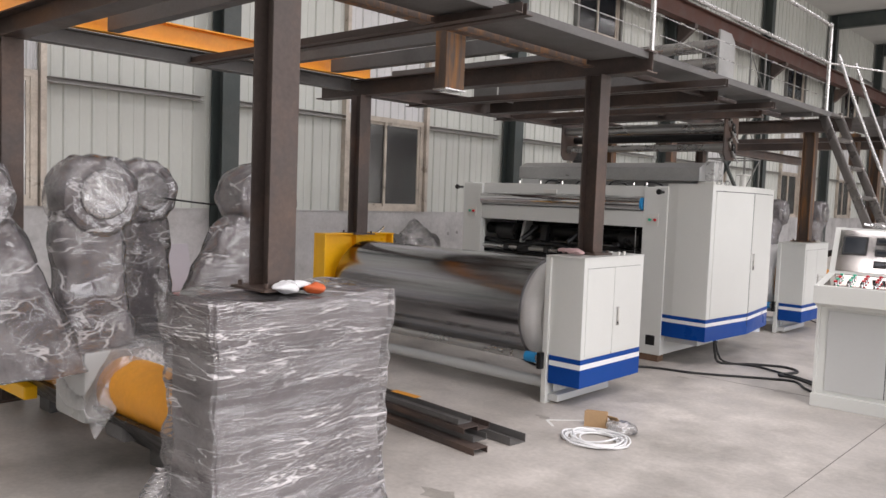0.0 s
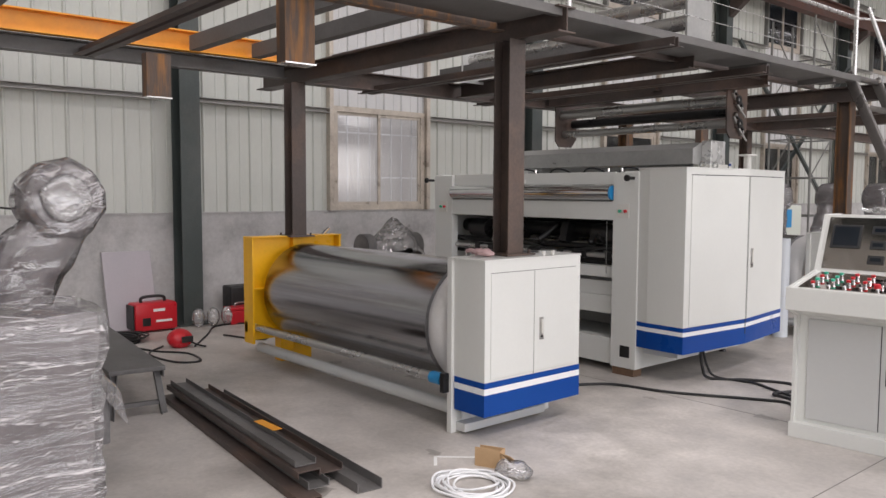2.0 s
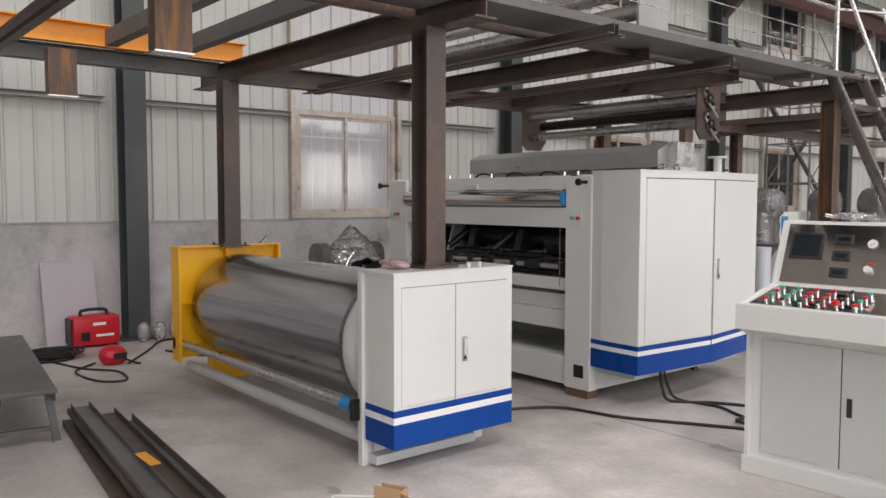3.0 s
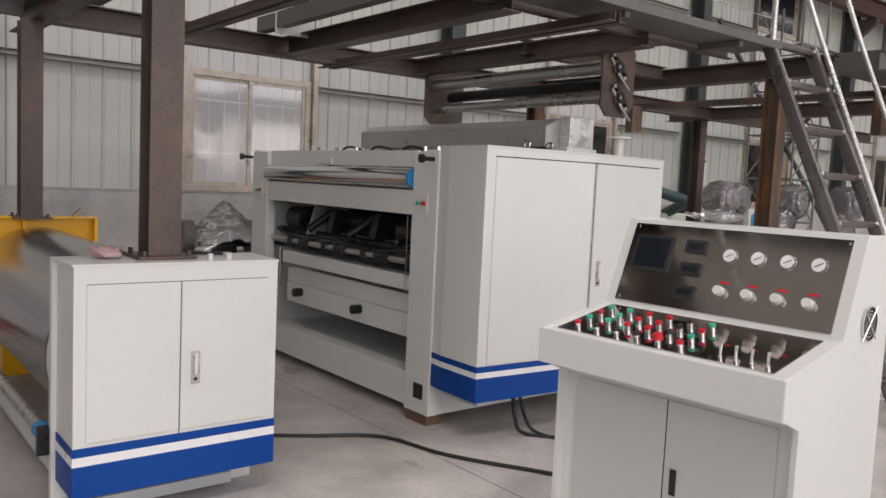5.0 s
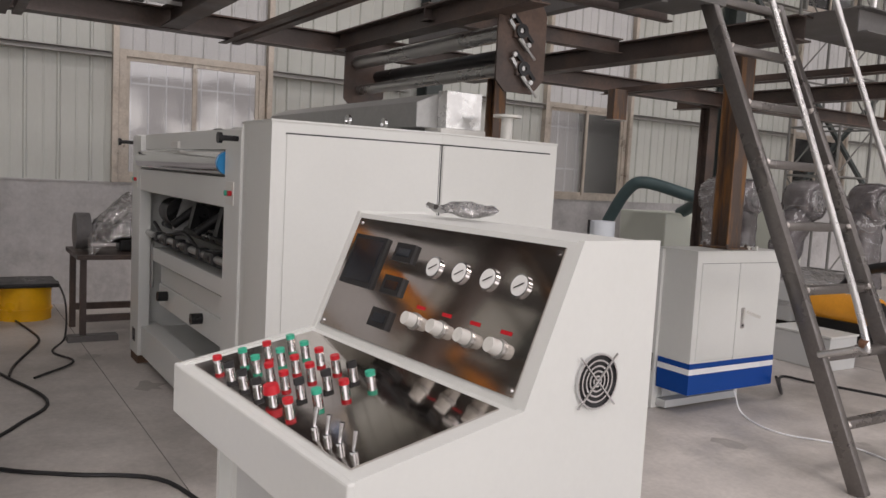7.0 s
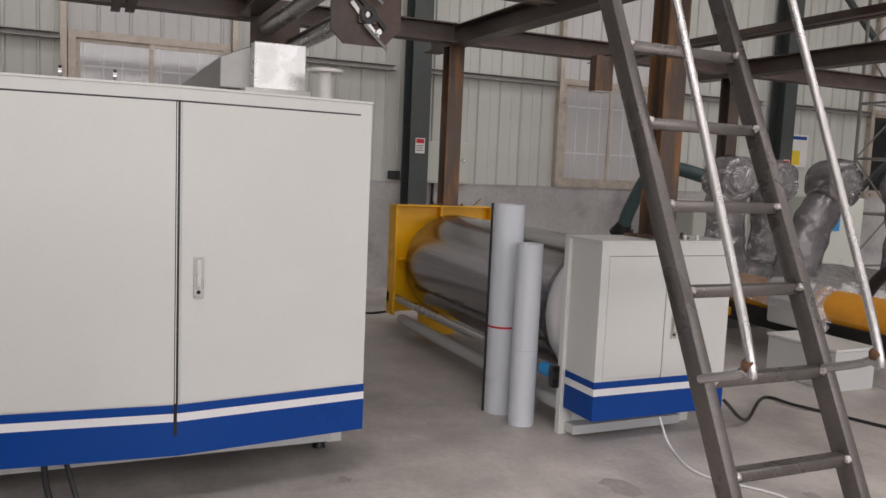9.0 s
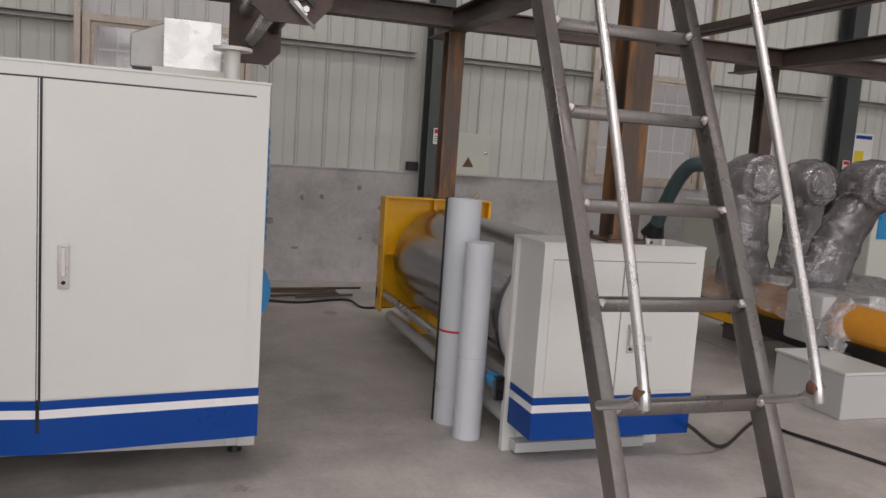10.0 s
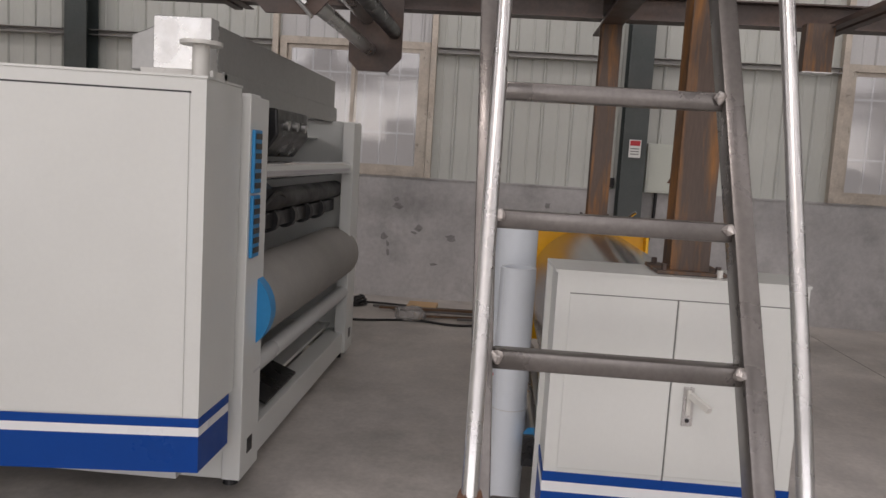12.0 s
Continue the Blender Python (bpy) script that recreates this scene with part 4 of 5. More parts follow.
# rear side: felt roller, shafts and guards
part("felt_roller", rod((-5.9, BY - 0.13, 0.80), (-3.70, BY - 0.13, 0.80), 0.19, 48), FELT, mac, "grey felt-covered roller", smooth=True)
part("roller_cap", rod((-3.70, BY - 0.13, 0.80), (-3.62, BY - 0.13, 0.80), 0.20, 40), SKY_BLUE, mac, "blue plastic end disc", smooth=True)
part("rear_roller", rod((-5.9, BY - 0.05, 1.43), (-3.5, BY - 0.05, 1.43), 0.045, 28), CHROME, mac, smooth=True)
part("rear_bar", rod((-5.86, BY - 0.04, 0.52), (-3.6, BY - 0.04, 0.52), 0.045, 20), GREY_PANEL, mac, smooth=True)
part("drip_guard", prism([(BY - 0.45, 0.42), (BY - 0.05, 0.25), (BY - 0.05, 0.24), (BY - 0.45, 0.41)], -4.6, -4.0, "x"), DARK, mac, "dark steel drip guard")
part("drive_block", prism([(BY - 0.24, 1.53), (BY - 0.10, 1.49), (BY - 0.02, 1.60), (BY - 0.03, 1.73), (BY - 0.24, 1.73)], -4.55, -3.95, "x", 0.012), DARK, mac, "black drive block under the hood")
for k in range(3):
    part("drive_bolt", rod((-4.42 + k * 0.17, BY - 0.05, 1.66), (-4.42 + k * 0.17, BY + 0.0, 1.65), 0.024, 12), SATIN, mac, smooth=True)
part("hood_lip", box(-6.1, -3.66, BY - 0.215, BY - 0.19, 1.75, 1.86, 0.004), GALV, mac)
part("nip_roller", rod((-5.9, BY - 0.14, 1.27), (-3.66, BY - 0.14, 1.27), 0.06, 28), BLACK, mac, smooth=True)
part("air_pipe", sweep([(-3.68, BY - 0.1, 1.30), (-3.9, BY - 0.07, 1.26), (-4.2, BY - 0.08, 1.31), (-4.6, BY - 0.1, 1.24), (-5.2, BY - 0.1, 1.28)], 0.011, 7), BLACK, mac)
part("knife_bar", box(-5.8, -3.7, BY - 0.25, BY - 0.12, 1.12, 1.2, 0.005), DARK, mac)
for k in range(5):
    part("pulley", rod((-5.4 + k * 0.36, BY - 0.16, 1.16), (-5.33 + k * 0.36, BY - 0.16, 1.16), 0.07, 20), BLACK, mac, smooth=True)
for x, z in ((-3.95, 1.64), (-4.1, 1.28)):
    part("motor", rod((x - 0.14, BY - 0.2, z), (x + 0.14, BY - 0.2, z), 0.09, 24), MOTOR_BLUE, mac, smooth=True)
for x0, z0 in ((-3.455, 1.34), (-3.455, 1.06)):
    tb = part("terminal_strip", box(-3.57, -3.47, BY + 0.004, BY + 0.02, z0, z0 + 0.27, 0.004), SKY_BLUE, mac, "blue terminal strip")
    for k in range(6):
        part("terminal", box(-3.56, -3.48, BY + 0.02, BY + 0.023, z0 + 0.02 + k * 0.042, z0 + 0.045 + k * 0.042), DARK, tb)

# ---- control console ----
con = thing("control_console", (0, 0, 0), "white sloping control desk with mirror-steel panels and push buttons", "control desk")


def cpart(name, bm, mat, parent=None, label="", smooth=False):
    return part(name, bm, mat, parent or con, label, smooth)


W2 = 0.51
side = [(-0.36, 0.85), (-0.36, 0.99), (0.06, 1.07), (0.21, 1.44), (0.47, 1.44), (0.47, 0.0), (-0.24, 0.0), (-0.24, 0.80)]
inner = [(-0.355, 0.855), (-0.355, 0.985), (0.06, 1.065), (0.21, 1.435), (0.465, 1.435), (0.465, 0.08), (-0.20, 0.08), (-0.20, 0.80)]
for x in (-W2, W2 - 0.02):
    cpart("side_wall", prism([(p[0], max(p[1], 0.1)) for p in side], x, x + 0.02, "x"), WHITE)
cpart("shell", prism(inner, -W2 + 0.02, W2 - 0.02, "x"), WHITE)
cpart("plinth", box(-W2 - 0.012, W2 + 0.012, -0.25, 0.48, 0, 0.1, 0.004), WHITE)
cpart("desk_lip", box(-W2 - 0.006, W2 + 0.006, -0.375, -0.355, 0.845, 0.99, 0.006), WHITE)
for x0, x1 in ((-0.43, -0.003), (0.003, 0.43)):
    d = cpart("door", box(x0, x1, -0.209, -0.201, 0.13, 0.78, 0.002), GREY_PANEL)
    if x0 > 0 - 0.1:
        cpart("latch", box(x0 + 0.03, x0 + 0.055, -0.215, -0.209, 0.42, 0.52), BLACK, d, "black latch")
gp = bmesh.new()
box(-0.003, 0.003, -0.2045, -0.2005, 0.13, 0.78, bm=gp)
cpart("door_gap", gp, DARK)
ang_d, ang_p = math.atan2(0.08, 0.415), math.atan2(0.37, 0.15)


def on_desk(u, v, h=0.0):
    """A place on the desk: u across, v up the slope from the lip, h off the surface."""
    return Vector((u, -0.355 + v * math.cos(ang_d) - h * math.sin(ang_d), 0.985 + v * math.sin(ang_d) + h * math.cos(ang_d)))


def on_panel(u, v, h=0.0):
    return Vector((u, 0.06 + v * math.cos(ang_p) - h * math.sin(ang_p), 1.067 + v * math.sin(ang_p) + h * math.cos(ang_p)))


def plate(where, u0, u1, v0, v1, h0, h1):
    m = bmesh.new()
    v = [m.verts.new(where(u, w, h)) for h in (h0, h1) for u, w in ((u0, v0), (u1, v0), (u1, v1), (u0, v1))]
    for f in ((0, 1, 2, 3), (7, 6, 5, 4), (0, 4, 5, 1), (1, 5, 6, 2), (2, 6, 7, 3), (3, 7, 4, 0)):
        m.faces.new([v[i] for i in f])
    return m


desk_plate = cpart("desk_panel", plate(on_desk, -0.455, 0.455, 0.022, 0.398, 0.001, 0.005), MIRROR, label="mirror-polished steel desk panel")
back_plate = cpart("gauge_panel", plate(on_panel, -0.465, 0.465, 0.02, 0.38, 0.001, 0.005), MIRROR, label="mirror-polished steel gauge panel")
scr = cpart("screen_bezel", plate(on_panel, -0.435, -0.25, 0.165, 0.325, 0.005, 0.014), BLACK, back_plate)
cpart("screen", plate(on_panel, -0.42, -0.265, 0.18, 0.312, 0.014, 0.0155), SCREEN, back_plate, "dark touch screen")
for v in (0.065, 0.165, 0.265):
    cpart("counter", plate(on_panel, -0.19, -0.095, v, v + 0.055, 0.005, 0.016), BLACK, back_plate)
    cpart("counter_window", plate(on_panel, -0.175, -0.11, v + 0.015, v + 0.04, 0.016, 0.0175), SCREEN, back_plate)
for k in range(4):
    u = 0.012 + k * 0.118
    cpart("gauge", rod(on_panel(u, 0.27, 0.005), on_panel(u, 0.27, 0.012), 0.031, 28), CHROME, back_plate, "chrome pressure gauge", True)
    cpart("gauge_face", rod(on_panel(u, 0.27, 0.012), on_panel(u, 0.27, 0.0135), 0.026, 28), PAPER, back_plate)
    cpart("gauge_needle", beam(on_panel(u - 0.012, 0.262, 0.0145), on_panel(u + 0.016, 0.278, 0.0145), "box", 0.002, 0.004), DARK, back_plate)
    cpart("dial_ring", plate(on_panel, u - 0.012, u + 0.028, 0.15, 0.16, 0.0052, 0.006), RED, back_plate)
    cpart("knob", rod(on_panel(u, 0.115, 0.005), on_panel(u, 0.115, 0.04), 0.020, 20, r1=0.018), IVORY, back_plate, "ivory regulator knob", True)
    cpart("knob_collar", rod(on_panel(u, 0.115, 0.004), on_panel(u, 0.115, 0.012), 0.024, 20), SATIN, back_plate)
for u in (-0.45, 0.45):
    for v in (0.035, 0.365):
        cpart("screw", rod(on_panel(u, v, 0.005), on_panel(u, v, 0.009), 0.007, 10), CHROME, back_plate)
rows_of_buttons = ((0.065, "RKKKER"), (0.14, "GGRRKG"), (0.215, "RGRRKR"), (0.29, "GGRRKG"))
pal = {"R": RED, "G": GREEN, "K": DARK, "E": RED}
for v, line in rows_of_buttons:
    for k, c in enumerate(line):
        u = -0.38 + k * 0.093
        big = c == "E"
        bt = cpart("button_collar", rod(on_desk(u, v, 0.004), on_desk(u, v, 0.024), 0.0125, 16), CHROME, desk_plate, "", True)
        if big:
            cpart("emergency_stop", rod(on_desk(u, v, 0.024), on_desk(u, v, 0.046), 0.021, 20, r1=0.018), RED, desk_plate, "red mushroom stop button", True)
        elif c == "K":
            cpart("selector", plate(on_desk, u - 0.005, u + 0.005, v - 0.014, v + 0.012, 0.024, 0.040), BLACK, desk_plate, "black selector switch")
        else:
            cpart("button", rod(on_desk(u, v, 0.024), on_desk(u, v, 0.036), 0.0130, 16), pal[c], desk_plate, "", True)
for k in range(4):
    u = 0.25 + k * 0.057
    cpart("toggle_base", rod(on_desk(u, 0.05, 0.004), on_desk(u, 0.05, 0.02), 0.009, 12), CHROME, desk_plate, "", True)
    cpart("toggle_lever", rod(on_desk(u, 0.05, 0.02), on_desk(u, 0.062, 0.06), 0.004, 8, r1=0.006), CHROME, desk_plate)
fy, fz = 0.275, 1.115
fan = cpart("fan_guard", ring((W2 + 0.006, fy, fz), (1, 0, 0), 0.066, 0.062, 0.008, 32), CHROME, label="chrome wire fan guard")
for r in (0.012, 0.024, 0.036, 0.049):
    cpart("guard_ring", ring((W2 + 0.006, fy, fz), (1, 0, 0), r + 0.0022, r - 0.0022, 0.004, 28), CHROME, fan)
for a in (0.785, 2.356):
    cpart("guard_bar", rod((W2 + 0.009, fy - 0.085 * math.cos(a), fz - 0.085 * math.sin(a)), (W2 + 0.009, fy + 0.085 * math.cos(a), fz + 0.085 * math.sin(a)), 0.003, 6), CHROME, fan)
cpart("fan_opening", rod((W2 + 0.0005, fy, fz), (W2 + 0.003, fy, fz), 0.062, 32), BLACK)
for k in range(5):
    a = k * 1.2566
    cpart("fan_blade", beam((W2 + 0.0045, fy + 0.012 * math.cos(a), fz + 0.012 * math.sin(a)), (W2 + 0.0045, fy + 0.058 * math.cos(a + 0.5), fz + 0.058 * math.sin(a + 0.5)), "box", 0.002, 0.022, up=(1, 0, 0)), DARK)
con.matrix_world = pose(-1.33, 7.025, 0, 0, 0, 3.6)

# ---- wrapped stand and reel arms ----
wrap = thing("wrapped_cabinet", (-2.77, 2.2, 0), "cabinet wrapped in grey felt and clear stretch film", "wrapped cabinet")


def soft_box(x0, x1, y0, y1, z0, z1, cuts, lump, scale, seed, flare=0.0):
    m = bmesh.new()
    box(x0, x1, y0, y1, z0, z1, bm=m)
    bmesh.ops.subdivide_edges(m, edges=m.edges[:], cuts=cuts, use_grid_fill=True)
    c = Vector(((x0 + x1) / 2, (y0 + y1) / 2, 0))
    h = Vector(((x1 - x0) / 2, (y1 - y0) / 2, (z1 - z0) / 2))
    for v in m.verts:
        z = v.co.z
        k = 1 + 0.012 * math.sin((z - z0) * 21 + seed) + 0.07 * max(0, min(1, (z - z0 - 0.86) / 0.12)) + flare * max(0, 1 - (z - z0) / 0.25)
        v.co.x, v.co.y = c.x + (v.co.x - c.x) * k, c.y + (v.co.y - c.y) * k
        ax, ay = abs(v.co.x - c.x) / h.x, abs(v.co.y - c.y) / h.y
        if ax > 0.93 and ay > 0.9:
            v.co.x, v.co.y = c.x + (v.co.x - c.x) * 0.97, c.y + (v.co.y - c.y) * 0.97
        fold = noise.noise(Vector((v.co.x * 2, v.co.y * 2 + seed, z * scale)))
        n = noise.noise_vector(v.co * 5 + Vector((seed, 0, 0)))
        v.co += n * lump + (v.co - Vector((c.x, c.y, z))) * fold * lump * 1.2
    return m


part("felt_cover", soft_box(-2.95, -2.58, 1.75, 2.66, 0.0, 1.105, 22, 0.012, 12, 1.0, 0.10), BLANKET, wrap, "grey felt packing", True)
part("film_cover", soft_box(-2.975, -2.555, 1.725, 2.685, 0.0, 1.125, 44, 0.024, 15, 4.0, 0.12), FILM, wrap, "clear crumpled stretch film", True)
part("film_tail", sweep([(-2.98, 1.74, 0.34), (-2.90, 1.62, 0.16), (-2.80, 1.56, 0.05), (-2.68, 1.60, 0.03)], lambda t: 0.035 + 0.03 * math.sin(t * 9) ** 2, 10), FILM, wrap, "twisted film tail", True)
for k in range(3):
    part("strap", sweep([(-2.99, 1.90, 0.10 + 0.07 * k), (-2.98, 1.72, 0.08 + 0.08 * k), (-2.88, 1.66, 0.06 + 0.07 * k), (-2.74, 1.69, 0.04 + 0.07 * k)], 0.009, 6), BLACK, wrap, "black packing strap")


def reel(name, base, rows, head, seed, label):
    """A wrapped reel arm: a waisted body and a round head."""
    ob = thing(name, (base[0], base[1], 0), label, "wrapped arm", "wrapped reel arms")
    x, y = base
    part("padding", blob([(x + a, y + b, z, rx, ry) for a, b, z, rx, ry in rows], lump=0.012, seed=seed), BLANKET, ob, "", True)
    part("film_cover", blob([(x + a, y + b, z, rx + 0.018, ry + 0.018) for a, b, z, rx, ry in rows], 32, 12, 0.024, seed + 3), ARM_FILM, ob, "clear crumpled stretch film", True)
    hy, hz, hr = head
    part("head", drum_head(x, y + hy, hz, hr, 0.30, 0.012, seed), BLANKET, ob, "round felt-packed head", True)
    part("head_film", drum_head(x + 0.004, y + hy, hz, hr + 0.018, 0.34, 0.022, seed + 5), ARM_FILM, ob, "clear crumpled stretch film", True)
    part("head_cap", drum_head(x + 0.165, y + hy, hz + 0.01, hr * 0.62, 0.05, 0.012, seed + 8), LOOSE_FILM, ob, "whitish crumpled film over the hub", True)
    return ob


ARM = [(0, 0.04, 0.62, 0.12, 0.245), (0, 0.03, 0.74, 0.12, 0.225), (0, 0.02, 0.90, 0.11, 0.19), (0, 0.02, 1.12, 0.11, 0.165), (0, 0.0, 1.28, 0.12, 0.18), (0, 0, 1.42, 0.12, 0.17)]
THIN_ARM = [(a, b, z, rx, ry * 0.88) for a, b, z, rx, ry in ARM]
LEAN_ARM = [(0, -0.40, 0.60, 0.12, 0.23), (0, -0.33, 0.8, 0.11, 0.21), (0, -0.20, 1.12, 0.11, 0.19), (0, -0.07, 1.34, 0.12, 0.19), (0, 0.0, 1.46, 0.11, 0.14)]
BACK_ARM = [(0, -b * 0.9, z, rx, ry) for a, b, z, rx, ry in LEAN_ARM]
UP, SIDE = "upright reel arm packed in grey felt and clear film", "leaning reel arm packed in grey felt and clear film"
HEAD = (0.02, 1.51, 0.205)
reel("wrapped_reel_arm", (-4.12, 1.90), ARM, HEAD, 1.0, UP)
reel("wrapped_reel_arm", (-4.80, 2.55), THIN_ARM, (-0.02, 1.53, 0.20), 2.0, UP)
reel("wrapped_reel_arm", (-4.08, 2.95), LEAN_ARM, (0.0, 1.53, 0.20), 3.0, SIDE)
reel("wrapped_reel_arm", (-4.0, 1.24), BACK_ARM, (0.0, 1.50, 0.20), 4.0, SIDE)
reel("wrapped_reel_arm", (-5.28, 13.28), ARM, HEAD, 5.0, UP)
reel("wrapped_reel_arm", (-4.75, 14.0), LEAN_ARM, HEAD, 6.0, SIDE)
reel("wrapped_reel_arm", (-5.74, 14.3), ARM, HEAD, 7.0, UP)
reel("wrapped_reel_arm", (-4.2, 14.3), ARM, HEAD, 8.0, UP)


def reel_base(dx, dy):
    b = thing("reel_base", (-4.6 + dx, 2.3 + dy, 0), "low reel base with an orange shaft under loose clear film", "machine base", "reel bases")
    part("shaft", rod((-5.7 + dx, 2.05 + dy, 0.48), (-3.22 + dx, 2.05 + dy, 0.48), 0.165, 36), ORANGE, b, "orange enamelled shaft", True)
    part("shaft_end", rod((-3.22 + dx, 2.05 + dy, 0.48), (-3.20 + dx, 2.05 + dy, 0.48), 0.13, 32), DARK, b, smooth=True)
    part("saddle", box(-4.34 + dx, -3.96 + dx, 1.82 + dy, 2.28 + dy, 0.30, 0.69, 0.03), GREY_PANEL, b, "pale grey saddle block", True)
    part("front_plate", prism([(1.86 + dy, 0.40), (1.90 + dy, 0.40), (2.05 + dy, 0.24), (2.05 + dy, 0.19)], -5.7 + dx, -3.2 + dx, "x"), DARK, b)
    part("yellow_rail", box(-5.7 + dx, -4.85 + dx, 1.85 + dy, 1.93 + dy, 0.25, 0.33, 0.008), YELLOW, b, "yellow rail")
    for x in (-5.55, -4.0):
        part("side_beam", box(x + dx, x + 0.22 + dx, 1.95 + dy, 3.1 + dy, 0.22, 0.50, 0.015), COVERED_STEEL, b)
        part("pedestal", box(x + 0.02 + dx, x + 0.2 + dx, 2.2 + dy, 2.9 + dy, 0.0, 0.22, 0.01), COVERED_STEEL, b)
    part("cross_beam", box(-5.33 + dx, -4.0 + dx, 2.7 + dy, 2.95 + dy, 0.25, 0.48, 0.015), COVERED_STEEL, b)
    m = bmesh.new()
    bmesh.ops.create_grid(m, x_segments=60, y_segments=60, size=1.0)
    for v in m.verts:
        u, w = v.co.x, v.co.y
        x, y = -4.72 + dx + u * 0.98, 2.48 + dy + w * 0.70
        drop = max(0, abs(u) - 0.88) * 1.2 + max(0, w - 0.8) * 1.0 + max(0, -w - 0.72) * 0.95 * (1 + 0.12 * math.sin(x * 9))
        tent = 0.05 * math.cos((x - dx + 4.6) * 2.6)
        v.co = Vector((x, y, 0.70 + tent - drop + 0.045 * noise.noise(Vector((x * 4, y * 4, dy))) + 0.016 * noise.noise(Vector((x * 15, y * 15, dy)))))
    part("film_sheet", m, LOOSE_FILM, b, "loose clear plastic sheet", True)


reel_base(0.0, 0.0)
reel_base(-0.3, 11.4)

# ---- loose things on the floor and by the wall ----
bundle = thing("steel_channel_bundle", (-4.0, 3.95, 0), "bundle of dark steel channels lying on the floor", "steel channels")
for k, (x0, ya, x1, yb, z, kind, h, w, fl) in enumerate((
        (-2.83, 3.76, -5.28, 4.02, 0.022, "C", 0.04, 0.12, False),
        (-2.92, 3.86, -5.20, 4.08, 0.064, "C", 0.04, 0.12, True),
        (-2.98, 3.84, -5.26, 4.05, 0.106, "C", 0.035, 0.13, False),
        (-2.80, 4.10, -5.12, 4.30, 0.03, "C", 0.055, 0.15, True),
        (-3.02, 4.00, -5.16, 4.20, 0.088, "C", 0.04, 0.14, True),
        (-3.05, 3.86, -5.22, 4.06, 0.145, "C", 0.035, 0.12, True))):
    p = part("channel", beam((x0, ya, z), (x1, yb, z), "C", w, h, 0.005, fl, up=(0, 1, 0)), DECK_STEEL if k % 2 else RAW_STEEL, bundle)
part("rust_patch", box(-3.85, -3.6, 3.97, 4.03, 0.164, 0.166), ORANGE, bundle, "orange rust patch")

coil = thing("white_cable_coil", (-2.5, 4.55, 0), "loose coil of white cable on the concrete floor", "cable coil")
for k in range(9):
    rng = random.Random(k)
    cx, cy, rr = -2.5 + rng.uniform(-0.03, 0.03), 4.55 + rng.uniform(-0.03, 0.03), 0.13 + rng.random() * 0.10
    pts = [(cx + rr * 1.05 * math.cos(a), cy + rr * (0.85 + 0.15 * rng.random()) * math.sin(a), 0.008 + 0.004 * k * (0.6 + 0.4 * math.sin(a * 2 + k))) for a in (2 * math.pi * i / 14 for i in range(15))]
    part("cable_turn", sweep(pts, 0.0065, 6, smooth_steps=4), STRIPE, coil, smooth=True)

carton = thing("small_carton", (-2.66, 4.84, 0), "small open brown cardboard carton", "carton")
part("side", beam((-2.74, 4.80, 0.055), (-2.60, 4.86, 0.055), "box", 0.11, 0.004), CARTON, carton)
part("side", beam((-2.60, 4.862, 0.05), (-2.63, 4.93, 0.05), "box", 0.10, 0.004), CARTON, carton)
part("side", beam((-2.77, 4.87, 0.05), (-2.63, 4.934, 0.05), "box", 0.10, 0.004), CARTON, carton)
part("bottom", prism([(-2.74, 4.80), (-2.60, 4.86), (-2.63, 4.93), (-2.77, 4.87)], 0.001, 0.005, "z"), CARTON, carton)
part("flap", prism([(4.865, 0.09), (4.95, 0.02), (4.953, 0.024), (4.868, 0.094)], -2.60, -2.52, "x"), CARTON, carton)
bag = bmesh.new()
bmesh.ops.create_icosphere(bag, subdivisions=3, radius=0.1, matrix=pose(-2.46, 4.84, 0.04) @ Matrix.Diagonal((1.2, 0.9, 0.42, 1)))
solo("parts_bag", rough_up(bag, 0.03, 14), LOOSE_FILM, "crumpled clear plastic bag of small steel parts", "plastic bag", smooth=True)
chalk = bmesh.new()
for a, b in (((-3.0, 4.72), (-2.72, 5.02)), ((-3.0, 4.72), (-2.88, 4.62))):
    beam((*a, 0.001), (*b, 0.001), "box", 0.002, 0.02, bm=chalk)
solo("chalk_marks", chalk, PAPER, "pale chalk lines drawn on the floor", "marking")

bench = thing("steel_bench", (0, 0, 0), "low dark steel bench with splayed legs", "bench")
part("seat", box(-1.2, 1.2, -0.19, 0.19, 0.318, 0.35, 0.006), DECK_STEEL, bench)
part("apron", box(-1.19, 1.19, -0.18, -0.172, 0.27, 0.318), DECK_STEEL, bench)
part("apron", box(-1.19, 1.19, 0.172, 0.18, 0.27, 0.318), DECK_STEEL, bench)
for x in (-1.1, 1.12):
    for s in (-1, 1):
        part("leg", beam((x, s * 0.145, 0.318), (x + (0.05 if x > 0 else -0.05), s * 0.185, 0.0), "L", 0.05, 0.05, 0.005, s > 0, up=(1, 0, 0)), DECK_STEEL, bench)
    part("stretcher", box(x + 0.0, x + 0.04, -0.16, 0.16, 0.07, 0.10), DECK_STEEL, bench)
bench.matrix_world = pose(-6.12, 3.80, 0, 0, 0, -7.0)

